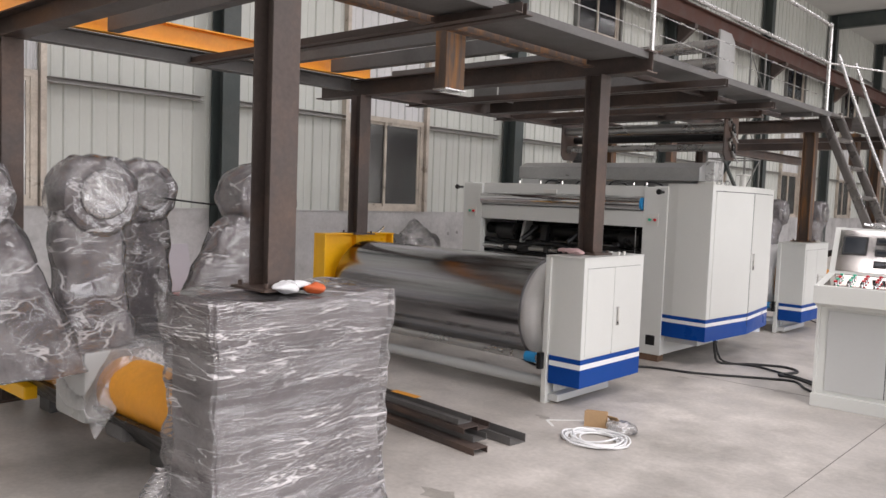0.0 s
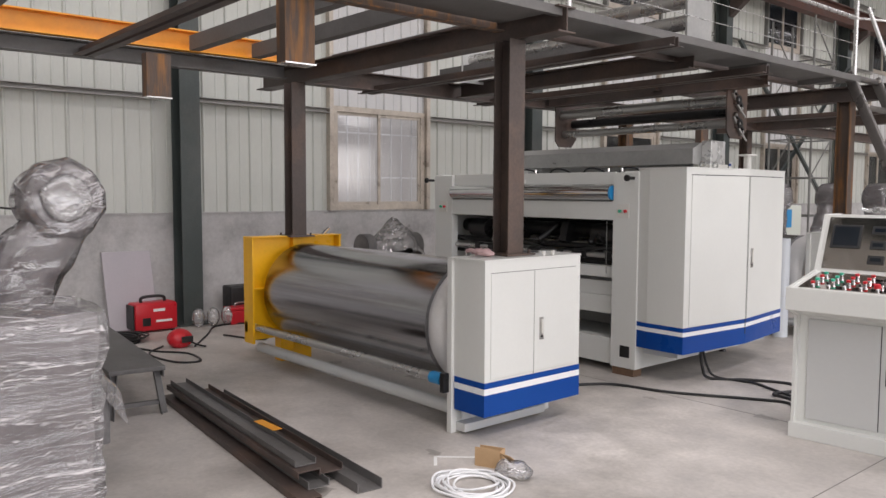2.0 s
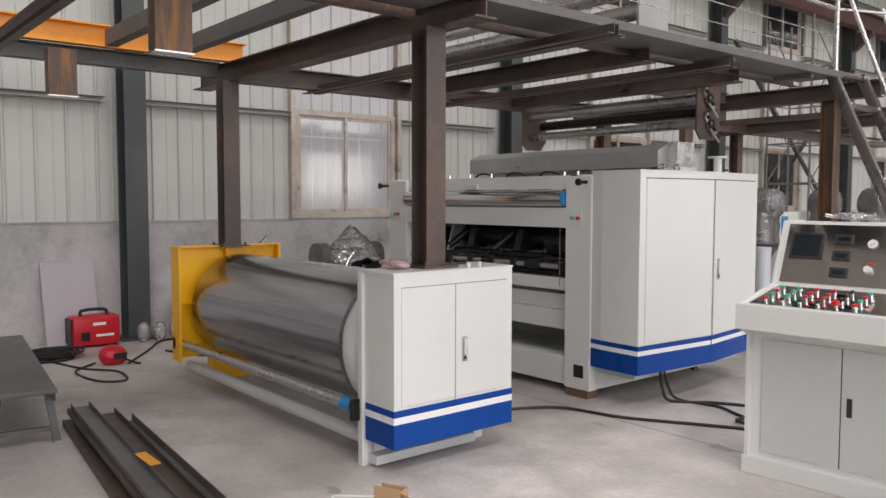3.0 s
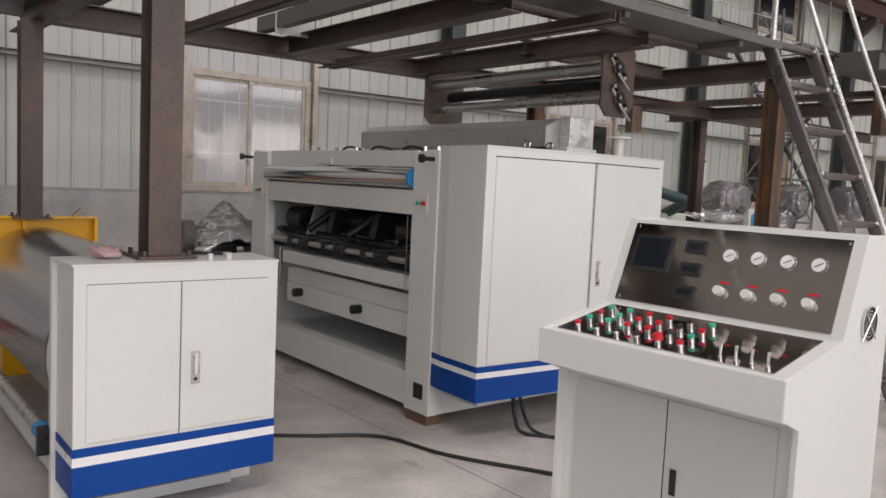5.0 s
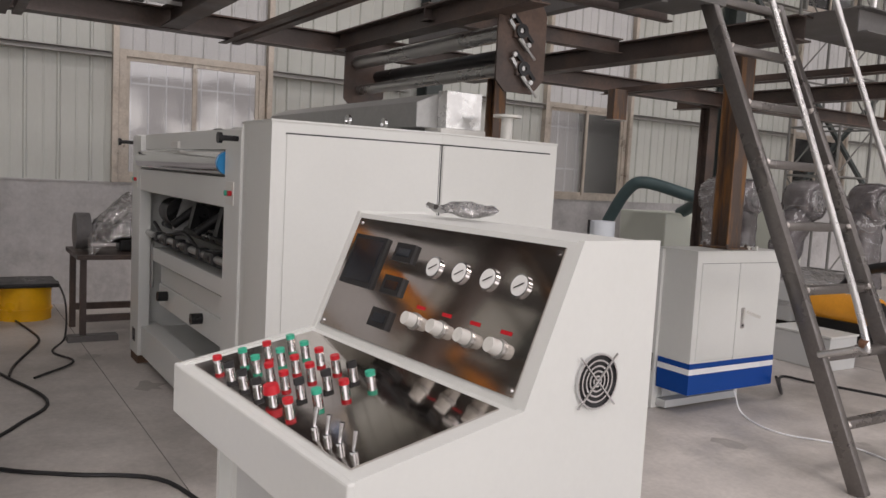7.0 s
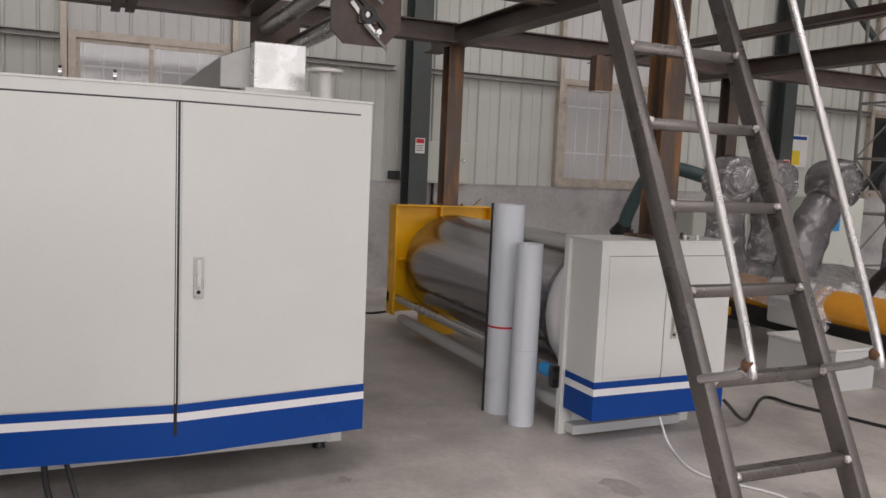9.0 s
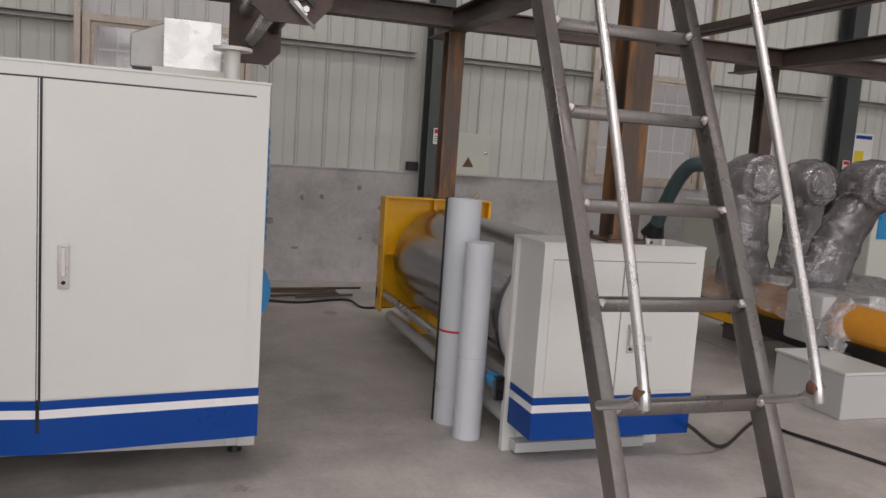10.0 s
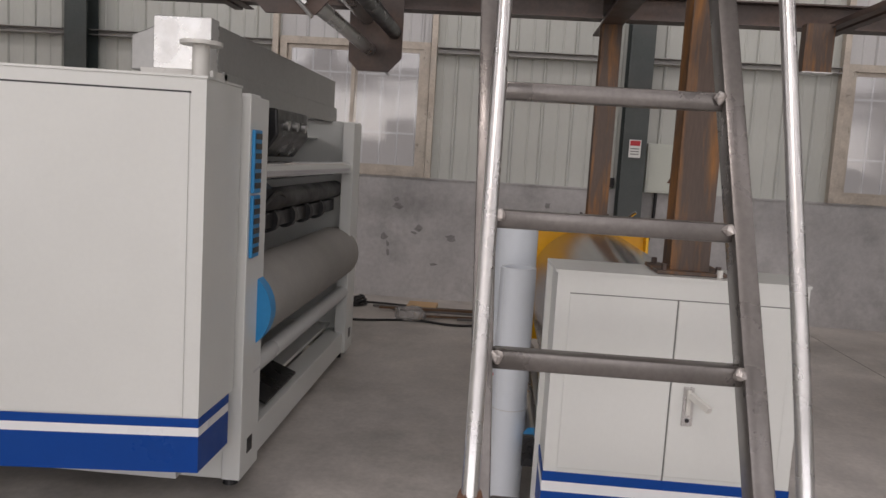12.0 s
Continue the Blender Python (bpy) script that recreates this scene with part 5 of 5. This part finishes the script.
welder = thing("welding_machine", (-8.3, 5.03, 0), "red portable welding machine with a black handle", "welder")
part("case", box(-8.44, -8.18, 4.79, 5.27, 0.02, 0.33, 0.03), RED, welder, smooth=True)
part("front_panel", box(-8.42, -8.20, 4.775, 4.79, 0.04, 0.31, 0.004), BLACK, welder)
part("handle", sweep([(-8.31, 4.9, 0.32), (-8.31, 4.92, 0.385), (-8.31, 5.14, 0.385), (-8.31, 5.17, 0.32)], 0.018, 8), BLACK, welder, "black carrying handle", smooth=True)
part("vent", box(-8.181, -8.176, 4.87, 4.96, 0.08, 0.17), DARK, welder)
part("label_bar", box(-8.180, -8.175, 4.99, 5.12, 0.235, 0.265), PAPER, welder, "pale lettering bar")
part("label_bar", box(-8.180, -8.175, 5.02, 5.20, 0.115, 0.14), PAPER, welder, "pale lettering bar")
for x in (-8.42, -8.24):
    for y in (4.82, 5.2):
        part("foot", box(x, x + 0.04, y, y + 0.04, 0, 0.02), BLACK, welder)
brd = solo("leaning_board", prism([(-8.69, 0.88), (-8.66, 0.88), (-8.42, 0.0), (-8.45, 0.0)], 4.60, 5.14, "y"), BOARD, "pale lilac board leaning on the plinth", "board")
helmet = thing("welding_mask", (-7.2, 4.9, 0), "red welding mask lying on the floor", "welding mask")
hm = bmesh.new()
bmesh.ops.create_uvsphere(hm, u_segments=20, v_segments=12, radius=0.13, matrix=pose(-7.21, 4.89, 0.085, 0, 20, 30) @ Matrix.Diagonal((0.9, 1.1, 0.75, 1)))
for v in hm.verts:
    v.co.z = max(v.co.z, 0.0)
part("shell", hm, RED, helmet, smooth=True)
part("visor", box(-7.12, -7.085, 4.86, 4.98, 0.06, 0.12, 0.006), BLACK, helmet, "black visor window")
part("strap", sweep([(-7.15, 4.98, 0.05), (-7.08, 5.04, 0.02), (-7.02, 5.08, 0.012)], 0.01, 6), BLACK, helmet)
rb = thing("red_toolbox", (-8.2, 6.05, 0), "small red toolbox beside a black box", "toolbox")
part("body", box(-8.30, -8.10, 5.88, 6.22, 0, 0.16, 0.012), RED, rb)
part("lid", box(-8.305, -8.095, 5.875, 6.225, 0.162, 0.20, 0.01), RED, rb)
part("handle", sweep([(-8.2, 5.97, 0.20), (-8.2, 5.99, 0.24), (-8.2, 6.11, 0.24), (-8.2, 6.13, 0.20)], 0.01, 6), SATIN, rb)
solo("black_case", box(-8.6, -8.35, 6.0, 6.5, 0, 0.42, 0.02), BLACK, "black equipment case standing by the plinth", "case")
cup = thing("glass_jars", (-8.25, 5.62, 0), "row of grey glass covers against the column foot", "glass covers")
for k in range(3):
    m = bmesh.new()
    bmesh.ops.create_uvsphere(m, u_segments=14, v_segments=10, radius=0.1, matrix=pose(-8.2 + 0.02 * k, 5.52 + k * 0.17, 0.11) @ Matrix.Diagonal((0.7, 0.8, 1.1, 1)))
    part("cover", m, LOOSE_FILM, cup, smooth=True)


def cable(name, pts, r, mat, label, z=0.012):
    return solo(name, sweep([(*p, z) if len(p) == 2 else p for p in pts], r, 7, smooth_steps=6), mat, label, "cable", smooth=True)


cable("black_cable", [(-5.8, 6.4), (-5.0, 6.62), (-4.55, 6.42), (-4.1, 6.17), (-3.85, 6.3), (-3.65, 6.58), (-3.42, 6.95), (-2.95, 7.10), (-2.44, 7.40), (-2.2, 7.5), (-2.05, 7.3), (-1.9, 7.15)], 0.011, BLACK, "black cable snaking over the concrete floor")
cable("black_cable", [(-3.05, 7.68, 0.30), (-3.04, 7.70, 0.12), (-3.0, 7.76, 0.015), (-2.75, 7.98, 0.012), (-2.48, 8.10, 0.012), (-2.32, 7.95, 0.012), (-2.40, 7.68, 0.012), (-2.2, 7.55, 0.03), (-1.95, 7.42, 0.012)], 0.013, BLACK, "black cable hanging from the machine to the floor")
cable("black_cable", [(-3.08, 7.75, 0.30), (-3.05, 7.80, 0.10), (-2.98, 7.84, 0.015), (-2.7, 7.9, 0.012), (-2.5, 7.82, 0.012), (-2.28, 7.72, 0.012), (-2.1, 7.62, 0.012), (-1.9, 7.5, 0.012)], 0.011, BLACK, "black cable hanging from the machine to the floor")
cable("black_cable", [(-7.1, 5.0), (-7.6, 5.35), (-8.1, 5.7), (-8.0, 6.1), (-7.4, 6.0), (-7.0, 5.7), (-7.5, 5.5)], 0.010, BLACK, "black welding cable on the floor")
cable("black_cable", [(-7.3, 4.75), (-7.0, 4.5), (-6.5, 4.55), (-6.4, 4.75), (-6.8, 4.8), (-7.1, 4.6), (-7.6, 4.45)], 0.010, BLACK, "black welding cable on the floor")
pile = thing("welding_cable_coil", (-7.85, 4.5, 0), "coil of dark welding cable on the floor", "cable coil")
for k in range(8):
    rng = random.Random(40 + k)
    rr = 0.16 + 0.12 * rng.random()
    cx, cy = -7.85 + rng.uniform(-0.05, 0.05), 4.52 + rng.uniform(-0.05, 0.05)
    part("cable_turn", sweep([(cx + rr * math.cos(a), cy + rr * math.sin(a), 0.012 + 0.008 * k) for a in (2 * math.pi * i / 12 for i in range(13))], 0.011, 6, smooth_steps=3), BLACK, pile, smooth=True)
cable("black_cable", [(-8.0, 6.6), (-7.4, 6.7), (-6.9, 6.75), (-6.5, 6.65), (-6.0, 6.5), (-5.7, 6.45)], 0.010, BLACK, "black cable on the floor by the wall")
cable("black_cable", [(-7.9, 7.0, 0.36), (-7.3, 7.0, 0.25), (-6.9, 6.95, 0.02), (-6.4, 6.8, 0.012), (-6.0, 6.9, 0.012), (-5.6, 6.6, 0.012)], 0.009, BLACK, "black cable on the floor by the wall")
cable("black_cable", [(-2.99, 11.2, 0.24), (-3.2, 11.6, 0.02), (-3.58, 12.14, 0.012), (-3.36, 12.19, 0.02), (-3.15, 12.3, 0.012), (-2.6, 12.5, 0.012), (-1.9, 12.8, 0.012)], 0.011, BLACK, "black cable trailing from the stand over the floor")
cable("white_cable", [(-3.0, 10.75, 0.18), (-2.95, 10.8, 0.02), (-2.6, 10.7, 0.008), (-2.2, 10.9, 0.008), (-1.6, 10.8, 0.008), (-0.8, 11.0, 0.008)], 0.006, STRIPE, "thin white cable on the floor")

# bench with a motor under plastic, and a drum beside it
tab = thing("work_table", (-7.1, 7.4, 0), "brown steel work table with a low shelf", "table")
part("top", box(-7.5, -6.75, 7.02, 8.1, 0.70, 0.74, 0.004), RAW_STEEL, tab)
for x in (-7.46, -6.83):
    for y in (7.05, 8.02):
        part("leg", box(x, x + 0.05, y, y + 0.05, 0, 0.70), RAW_STEEL, tab)
for x in (-7.46, -6.83):
    part("shelf_rail", box(x + 0.005, x + 0.045, 7.1, 8.02, 0.16, 0.22), RAW_STEEL, tab)
part("foot_bar", box(-6.85, -6.72, 6.95, 7.35, 0.0, 0.05), DECK_STEEL, tab)
vice = thing("machine_vice", (-7.1, 7.3, 0.74), "dark cast-iron bench grinder on the work table", "bench grinder")
part("body", rod((-7.1, 7.2, 0.92), (-7.1, 7.75, 0.92), 0.11, 24), DARK, vice, smooth=True)
part("pedestal", box(-7.2, -7.0, 7.4, 7.6, 0.74, 0.85, 0.02), DARK, vice)
for y in (7.1, 7.8):
    part("wheel_guard", rod((-7.1, y - 0.06, 0.92), (-7.1, y + 0.06, 0.92), 0.16, 28), COVERED_STEEL, vice, smooth=True)
sheet = bmesh.new()
bmesh.ops.create_grid(sheet, x_segments=30, y_segments=30, size=1)
for v in sheet.verts:
    u, w = v.co.x, v.co.y
    d = math.hypot(u, w)
    v.co = Vector((-7.05 + u * 0.26, 7.48 + w * 0.36, 1.27 - 0.36 * d ** 1.3 + 0.05 * noise.noise(Vector((u * 3, w * 3, 1))) + 0.03 * noise.noise(Vector((u * 9, w * 9, 2)))))
solo("plastic_cover", sheet, LOOSE_FILM, "crumpled clear plastic sheet over the grinder", "plastic sheet", smooth=True)
drum = thing("yellow_drum", (-8.0, 6.72, 0), "dull yellow round drum with a dark lid", "drum")
part("body", rod((-8.0, 6.72, 0.0), (-8.0, 6.72, 0.32), 0.24, 32), YELLOW, drum, smooth=True)
part("rim", ring((-8.0, 6.72, 0.10), (0, 0, 1), 0.25, 0.23, 0.02, 32), YELLOW, drum, smooth=True)
part("lid", box(-8.3, -7.75, 6.4, 7.0, 0.32, 0.36, 0.01), DARK, drum)
# clutter at the plinth behind the machine
clut = thing("scrap_wood", (-8.4, 9.6, 0), "thin wood strips and rods lying along the plinth", "scrap wood")
for k in range(6):
    rng = random.Random(80 + k)
    y = 8.7 + rng.random() * 1.5
    x = -8.55 + rng.random() * 1.1
    part("strip", beam((x, y, 0.012 + 0.004 * k), (x + rng.uniform(-0.15, 0.15), y + 0.6 + rng.random() * 0.6, 0.012 + 0.004 * k), "box", 0.02, 0.035), WOODEN if k % 2 else DECK_STEEL, clut)
part("board", box(-8.35, -8.05, 9.25, 9.55, 0.0, 0.03), CARTON, clut)
mess = thing("tangled_cable", (-8.1, 8.6, 0), "tangle of black cable by the plinth", "cable coil")
for k in range(5):
    rng = random.Random(120 + k)
    part("cable_turn", sweep([(-8.1 + (0.12 + 0.08 * rng.random()) * math.cos(a), 8.6 + 0.22 * math.sin(a) * (0.7 + 0.4 * rng.random()), 0.015 + 0.02 * k * abs(math.sin(a))) for a in (2 * math.pi * i / 10 for i in range(11))], 0.012, 6, smooth_steps=3), BLACK, mess, smooth=True)
pb = bmesh.new()
bmesh.ops.create_icosphere(pb, subdivisions=3, radius=0.12, matrix=pose(-7.5, 9.35, 0.06) @ Matrix.Diagonal((1, 1.3, 0.7, 1)))
solo("plastic_scrap", rough_up(pb, 0.05, 12), LOOSE_FILM, "crumpled clear plastic scrap on the floor", "plastic scrap", smooth=True)
cable("black_cable", [(-7.3, 8.4), (-7.3, 8.9), (-7.45, 9.4), (-7.35, 9.8), (-7.5, 10.3), (-7.1, 10.4), (-7.2, 10.8)], 0.012, BLACK, "black cable along the plinth")
cable("black_cable", [(-7.9, 8.2), (-8.2, 8.8), (-8.1, 9.6), (-8.2, 10.6)], 0.012, BLACK, "black cable along the plinth")

# film tubes standing at the second stand
for x, y, r, h, lab in ((-3.87, 10.21, 0.098, 1.30, "tall pale blue-white film tube with a red stripe"), (-3.61, 10.22, 0.078, 1.085, "shorter pale blue-white film tube standing on end")):
    tb = thing("film_tube", (x, y, 0), lab, "film tube", "standing film tubes")
    part("tube", ring((x, y, h / 2), (0, 0, 1), r, r - 0.014, h, 40), WHITE_PVC, tb, smooth=True)
    part("seam", box(x + r * 0.62, x + r * 0.62 + 0.004, y - r * 0.75, y - r * 0.74, 0.02, h - 0.02), GREY_PANEL, tb)
    part("band", ring((x, y, h * 0.42), (0, 0, 1), r + 0.0012, r - 0.004, 0.012 if h > 1.2 else 0.004, 40), RED if h > 1.2 else GREY_PANEL, tb, smooth=True)
    if h > 1.2:
        part("dark_edge", rod((x - 0.33 * r, y - 0.95 * r, 0.0), (x - 0.33 * r, y - 0.95 * r, h + 0.004), 0.012, 8), BLACK, tb, "dark lapped edge")

# notices and electric box on the wall
ebox = thing("electric_box", (-8.62, 11.9, 1.31), "pale green wall-mounted electric box with warning sign", "electric box")
part("case", box(-8.70, -8.60, 11.62, 12.20, 1.31, 1.82, 0.006), CREAM, ebox)
part("door", box(-8.60, -8.592, 11.64, 12.18, 1.33, 1.80, 0.003), CREAM, ebox)
part("lock", rod((-8.592, 12.12, 1.60), (-8.575, 12.12, 1.60), 0.018, 12), CHROME, ebox)
tri = prism([(11.84, 1.42), (11.98, 1.42), (11.91, 1.54)], -8.591, -8.588, "x")
prism([(11.865, 1.434), (11.955, 1.434), (11.91, 1.512)], -8.5885, -8.586, "x", bm=tri)
part("warning_sign", tri, RUST, ebox, "red-edged warning triangle")
part("conduit", sweep([(-8.65, 11.75, 1.31), (-8.64, 11.74, 1.0), (-8.60, 11.70, 0.8)], 0.018, 8), BLACK, ebox)
for b in (11.35, 17.25):
    nt = thing("notice", (WALL + 0.325, b + 0.1, 1.68), "small white notice with a red heading on the column", "notice", "column notices")
    part("sheet", box(WALL + 0.3205, WALL + 0.324, b + 0.04, b + 0.16, 1.66, 1.84), PAPER, nt)
    part("heading", box(WALL + 0.324, WALL + 0.326, b + 0.05, b + 0.15, 1.78, 1.83), RED, nt)
    for k in range(3):
        part("text_bar", box(WALL + 0.324, WALL + 0.3255, b + 0.055, b + 0.14, 1.69 + k * 0.027, 1.70 + k * 0.027), GIRT, nt)
sg = thing("wall_notice", (WALL + 0.01, 17.9, 1.8), "white and yellow notice sheet on the wall", "notice")
part("sheet", box(WALL + 0.002, WALL + 0.012, 17.75, 18.1, 1.75, 2.25), PAPER, sg)
part("block", box(WALL + 0.012, WALL + 0.014, 17.78, 17.95, 1.78, 2.0), WARN, sg)
part("heading", box(WALL + 0.012, WALL + 0.014, 17.78, 18.07, 2.17, 2.22), BLUE, sg)
sb = thing("socket_box", (WALL, 11.12, 1.35), "small black socket box on the wall", "socket")
part("box", box(WALL, WALL + 0.06, 11.17, 11.31, 1.34, 1.44, 0.006), BLACK, sb)

# behind the second stand: extraction hose, machine cabinets, crate
ex = thing("extraction_arm", (-7.6, 14.8, 0), "dark teal extraction hose arm on a pale cabinet", "extraction arm")
part("cabinet", box(-8.2, -7.3, 14.7, 15.6, 0, 1.22, 0.02), CREAM, ex)
part("hose", sweep([(-8.02, 14.2, 0.86), (-7.9, 14.2, 1.1), (-7.58, 14.2, 1.52), (-7.36, 14.3, 1.63), (-7.05, 14.75, 1.50), (-6.95, 14.95, 1.42), (-7.4, 15.1, 1.22)], 0.085, 14), HOSE, ex, "dark teal flexible hose", True)
part("hood", rod((-8.08, 14.2, 0.74), (-8.0, 14.2, 0.88), 0.15, 20, r1=0.09), DARK, ex, smooth=True)
bl = thing("blue_cabinet", (-6.6, 16.0, 0), "white cabinet with a blue screen panel", "cabinet")
part("case", box(-6.9, -6.35, 15.8, 16.5, 0, 1.35, 0.015), CREAM, bl)
part("screen", box(-6.35, -6.34, 15.88, 16.1, 0.95, 1.28), SKY_BLUE, bl, "bright blue panel")
crate = thing("white_crate", (-3.9, 13.0, 0), "plain white steel box on the floor", "box")
part("body", box(-4.18, -3.55, 12.78, 13.2, 0.0, 0.30, 0.008), GREY_PANEL, crate)
part("lid", box(-4.19, -3.54, 12.77, 13.21, 0.301, 0.32, 0.004), WHITE, crate)
hb = thing("black_duct", (-3.4, 13.2, 0), "black curved duct arm beside the wrapped arms", "duct")
part("arm", sweep([(-4.2, 13.95, 0.42), (-4.15, 13.8, 0.56), (-3.85, 13.65, 0.84), (-3.5, 13.58, 0.95), (-3.25, 13.55, 0.98)], 0.05, 10), BLACK, hb, smooth=True)

# lattice tower and wall bracing down the hall
tower = thing("scaffold_tower", (-7.4, 18.6, 0), "pale steel lattice tower by the wall", "scaffold")
for dx in (0, 0.9):
    for dy in (0, 0.9):
        part("upright", rod((-7.9 + dx, 18.2 + dy, 0), (-7.9 + dx, 18.2 + dy, 5.2), 0.024, 8), GIRT, tower)
for k in range(6):
    z = 0.3 + k * 0.8
    for dx in (0, 0.9):
        part("rung", rod((-7.9 + dx, 18.2, z), (-7.9 + dx, 19.1, z), 0.016, 6), GIRT, tower)
        part("brace", rod((-7.9 + dx, 18.2 + 0.9 * (k % 2), z), (-7.9 + dx, 19.1 - 0.9 * (k % 2), z + 0.8), 0.014, 6), GIRT, tower)
    for dy in (0, 0.9):
        part("rung", rod((-7.9, 18.2 + dy, z), (-7.0, 18.2 + dy, z), 0.016, 6), GIRT, tower)
brc = thing("wall_bracing", (WALL + 0.3, 20.2, 0.1), "dark steel cross bracing between wall columns", "bracing", kind="structure")
part("diagonal", beam((WALL + 0.36, 17.5, 0.3), (WALL + 0.36, 23.1, 4.8), "L", 0.07, 0.07, 0.008), GREEN_STEEL, brc)
part("diagonal", beam((WALL + 0.44, 23.1, 0.3), (WALL + 0.44, 17.5, 4.8), "L", 0.07, 0.07, 0.008), GREEN_STEEL, brc)

# tie rope between the wrapped arms
solo("tie_rope", sweep([(-4.66, 2.62, 1.50), (-4.5, 2.75, 1.48), (-4.35, 2.85, 1.47), (-4.18, 2.9, 1.48)], 0.006, 6), BLACK, "thin dark rope tied between the wrapped arms", "rope")

# small things left on top of machines
def glove(x, y, z, mat, label, turn=0):
    g_ = thing("work_glove", (x, y, z), label, "glove")
    m = pose(x, y, z, 0, 0, turn)
    for k in range(4):
        a, b = m @ Vector((-0.05 + 0.03 * k, -0.03, 0.022 + 0.012 * (k % 2))), m @ Vector((-0.07 + 0.04 * k, 0.09, 0.02 + 0.012 * ((k + 1) % 2)))
        part("finger", sweep([a, (a + b) / 2 + Vector((0, 0, 0.012)), b], 0.014, 8, smooth_steps=4), mat, g_, smooth=True)
    pm = bmesh.new()
    bmesh.ops.create_icosphere(pm, subdivisions=3, radius=0.06, matrix=m @ pose(0.0, -0.05, 0.028) @ Matrix.Diagonal((1, 0.9, 0.36, 1)))
    part("palm", rough_up(pm, 0.015, 20), mat, g_, smooth=True)
    return g_


glove(-3.22, 5.30, 1.158, PINK, "crumpled pale pink work glove on the cabinet top", 70)
glove(-2.66, 2.16, 1.128, STRIPE, "white work glove with orange cuff on wrapped cabinet", 20)
cuff = bmesh.new()
bmesh.ops.create_icosphere(cuff, subdivisions=3, radius=0.045, matrix=pose(-2.62, 2.26, 1.148) @ Matrix.Diagonal((1, 1.2, 0.5, 1)))
solo("orange_glove_cuff", rough_up(cuff, 0.012, 25), CUFF, "orange rubber glove cuff on the wrapped cabinet", "glove", smooth=True)
tool = thing("hand_tool", (-3.25, 5.75, 1.158), "small steel spanner on the white cabinet top", "spanner")
part("shank", beam((-3.30, 5.70, 1.166), (-3.22, 5.84, 1.166), "box", 0.014, 0.02), DARK, tool)
part("jaw", ring((-3.215, 5.855, 1.166), (0, 0, 1), 0.024, 0.012, 0.012, 16), SATIN, tool)
bits = thing("parts_packet", (-1.55, 7.42, 1.44), "clear packet of small metal fittings on the console", "packet")
for k in range(7):
    rng = random.Random(200 + k)
    p0 = Vector((-1.55 + rng.uniform(-0.09, 0.09), 7.40 + rng.uniform(-0.06, 0.06), 1.462))
    part("fitting", rod(p0, p0 + Vector((rng.uniform(-0.05, 0.05), rng.uniform(-0.04, 0.04), 0.012)), 0.010, 8), CHROME, bits, smooth=True)
pk = bmesh.new()
bmesh.ops.create_icosphere(pk, subdivisions=3, radius=0.1, matrix=pose(-1.53, 7.42, 1.468) @ Matrix.Diagonal((1.2, 0.8, 0.2, 1)))
part("bag", rough_up(pk, 0.015, 20), LOOSE_FILM, bits, smooth=True)

# dark patches where hands and tools have marked the plinth, and oil on the floor
marks = random.Random(7)
for k in range(16):
    y, z, w, h = 8.7 + marks.random() * 2.3, 0.25 + marks.random() * 0.9, 0.02 + marks.random() * 0.05, 0.015 + marks.random() * 0.03
    m = bmesh.new()
    vs = [m.verts.new((WALL + 0.0015, y + w * math.cos(a) * marks.uniform(0.5, 1.3), z + h * math.sin(a) * marks.uniform(0.5, 1.3))) for a in (2 * math.pi * i / 9 for i in range(9))]
    m.faces.new(vs)
    part("stain", m, STAIN, wall)
for k in range(26):
    x, y, w = -7.0 + marks.random() * 6.5, 0.5 + marks.random() * 13.0, 0.03 + marks.random() * 0.10
    m = bmesh.new()
    vs = [m.verts.new((x + w * math.cos(a) * marks.uniform(0.5, 1.4), y + w * math.sin(a) * marks.uniform(0.4, 1.1), 0.0012)) for a in (2 * math.pi * i / 11 for i in range(11))]
    m.faces.new(vs)
    part("stain", m, FLOOR_STAIN, floor)
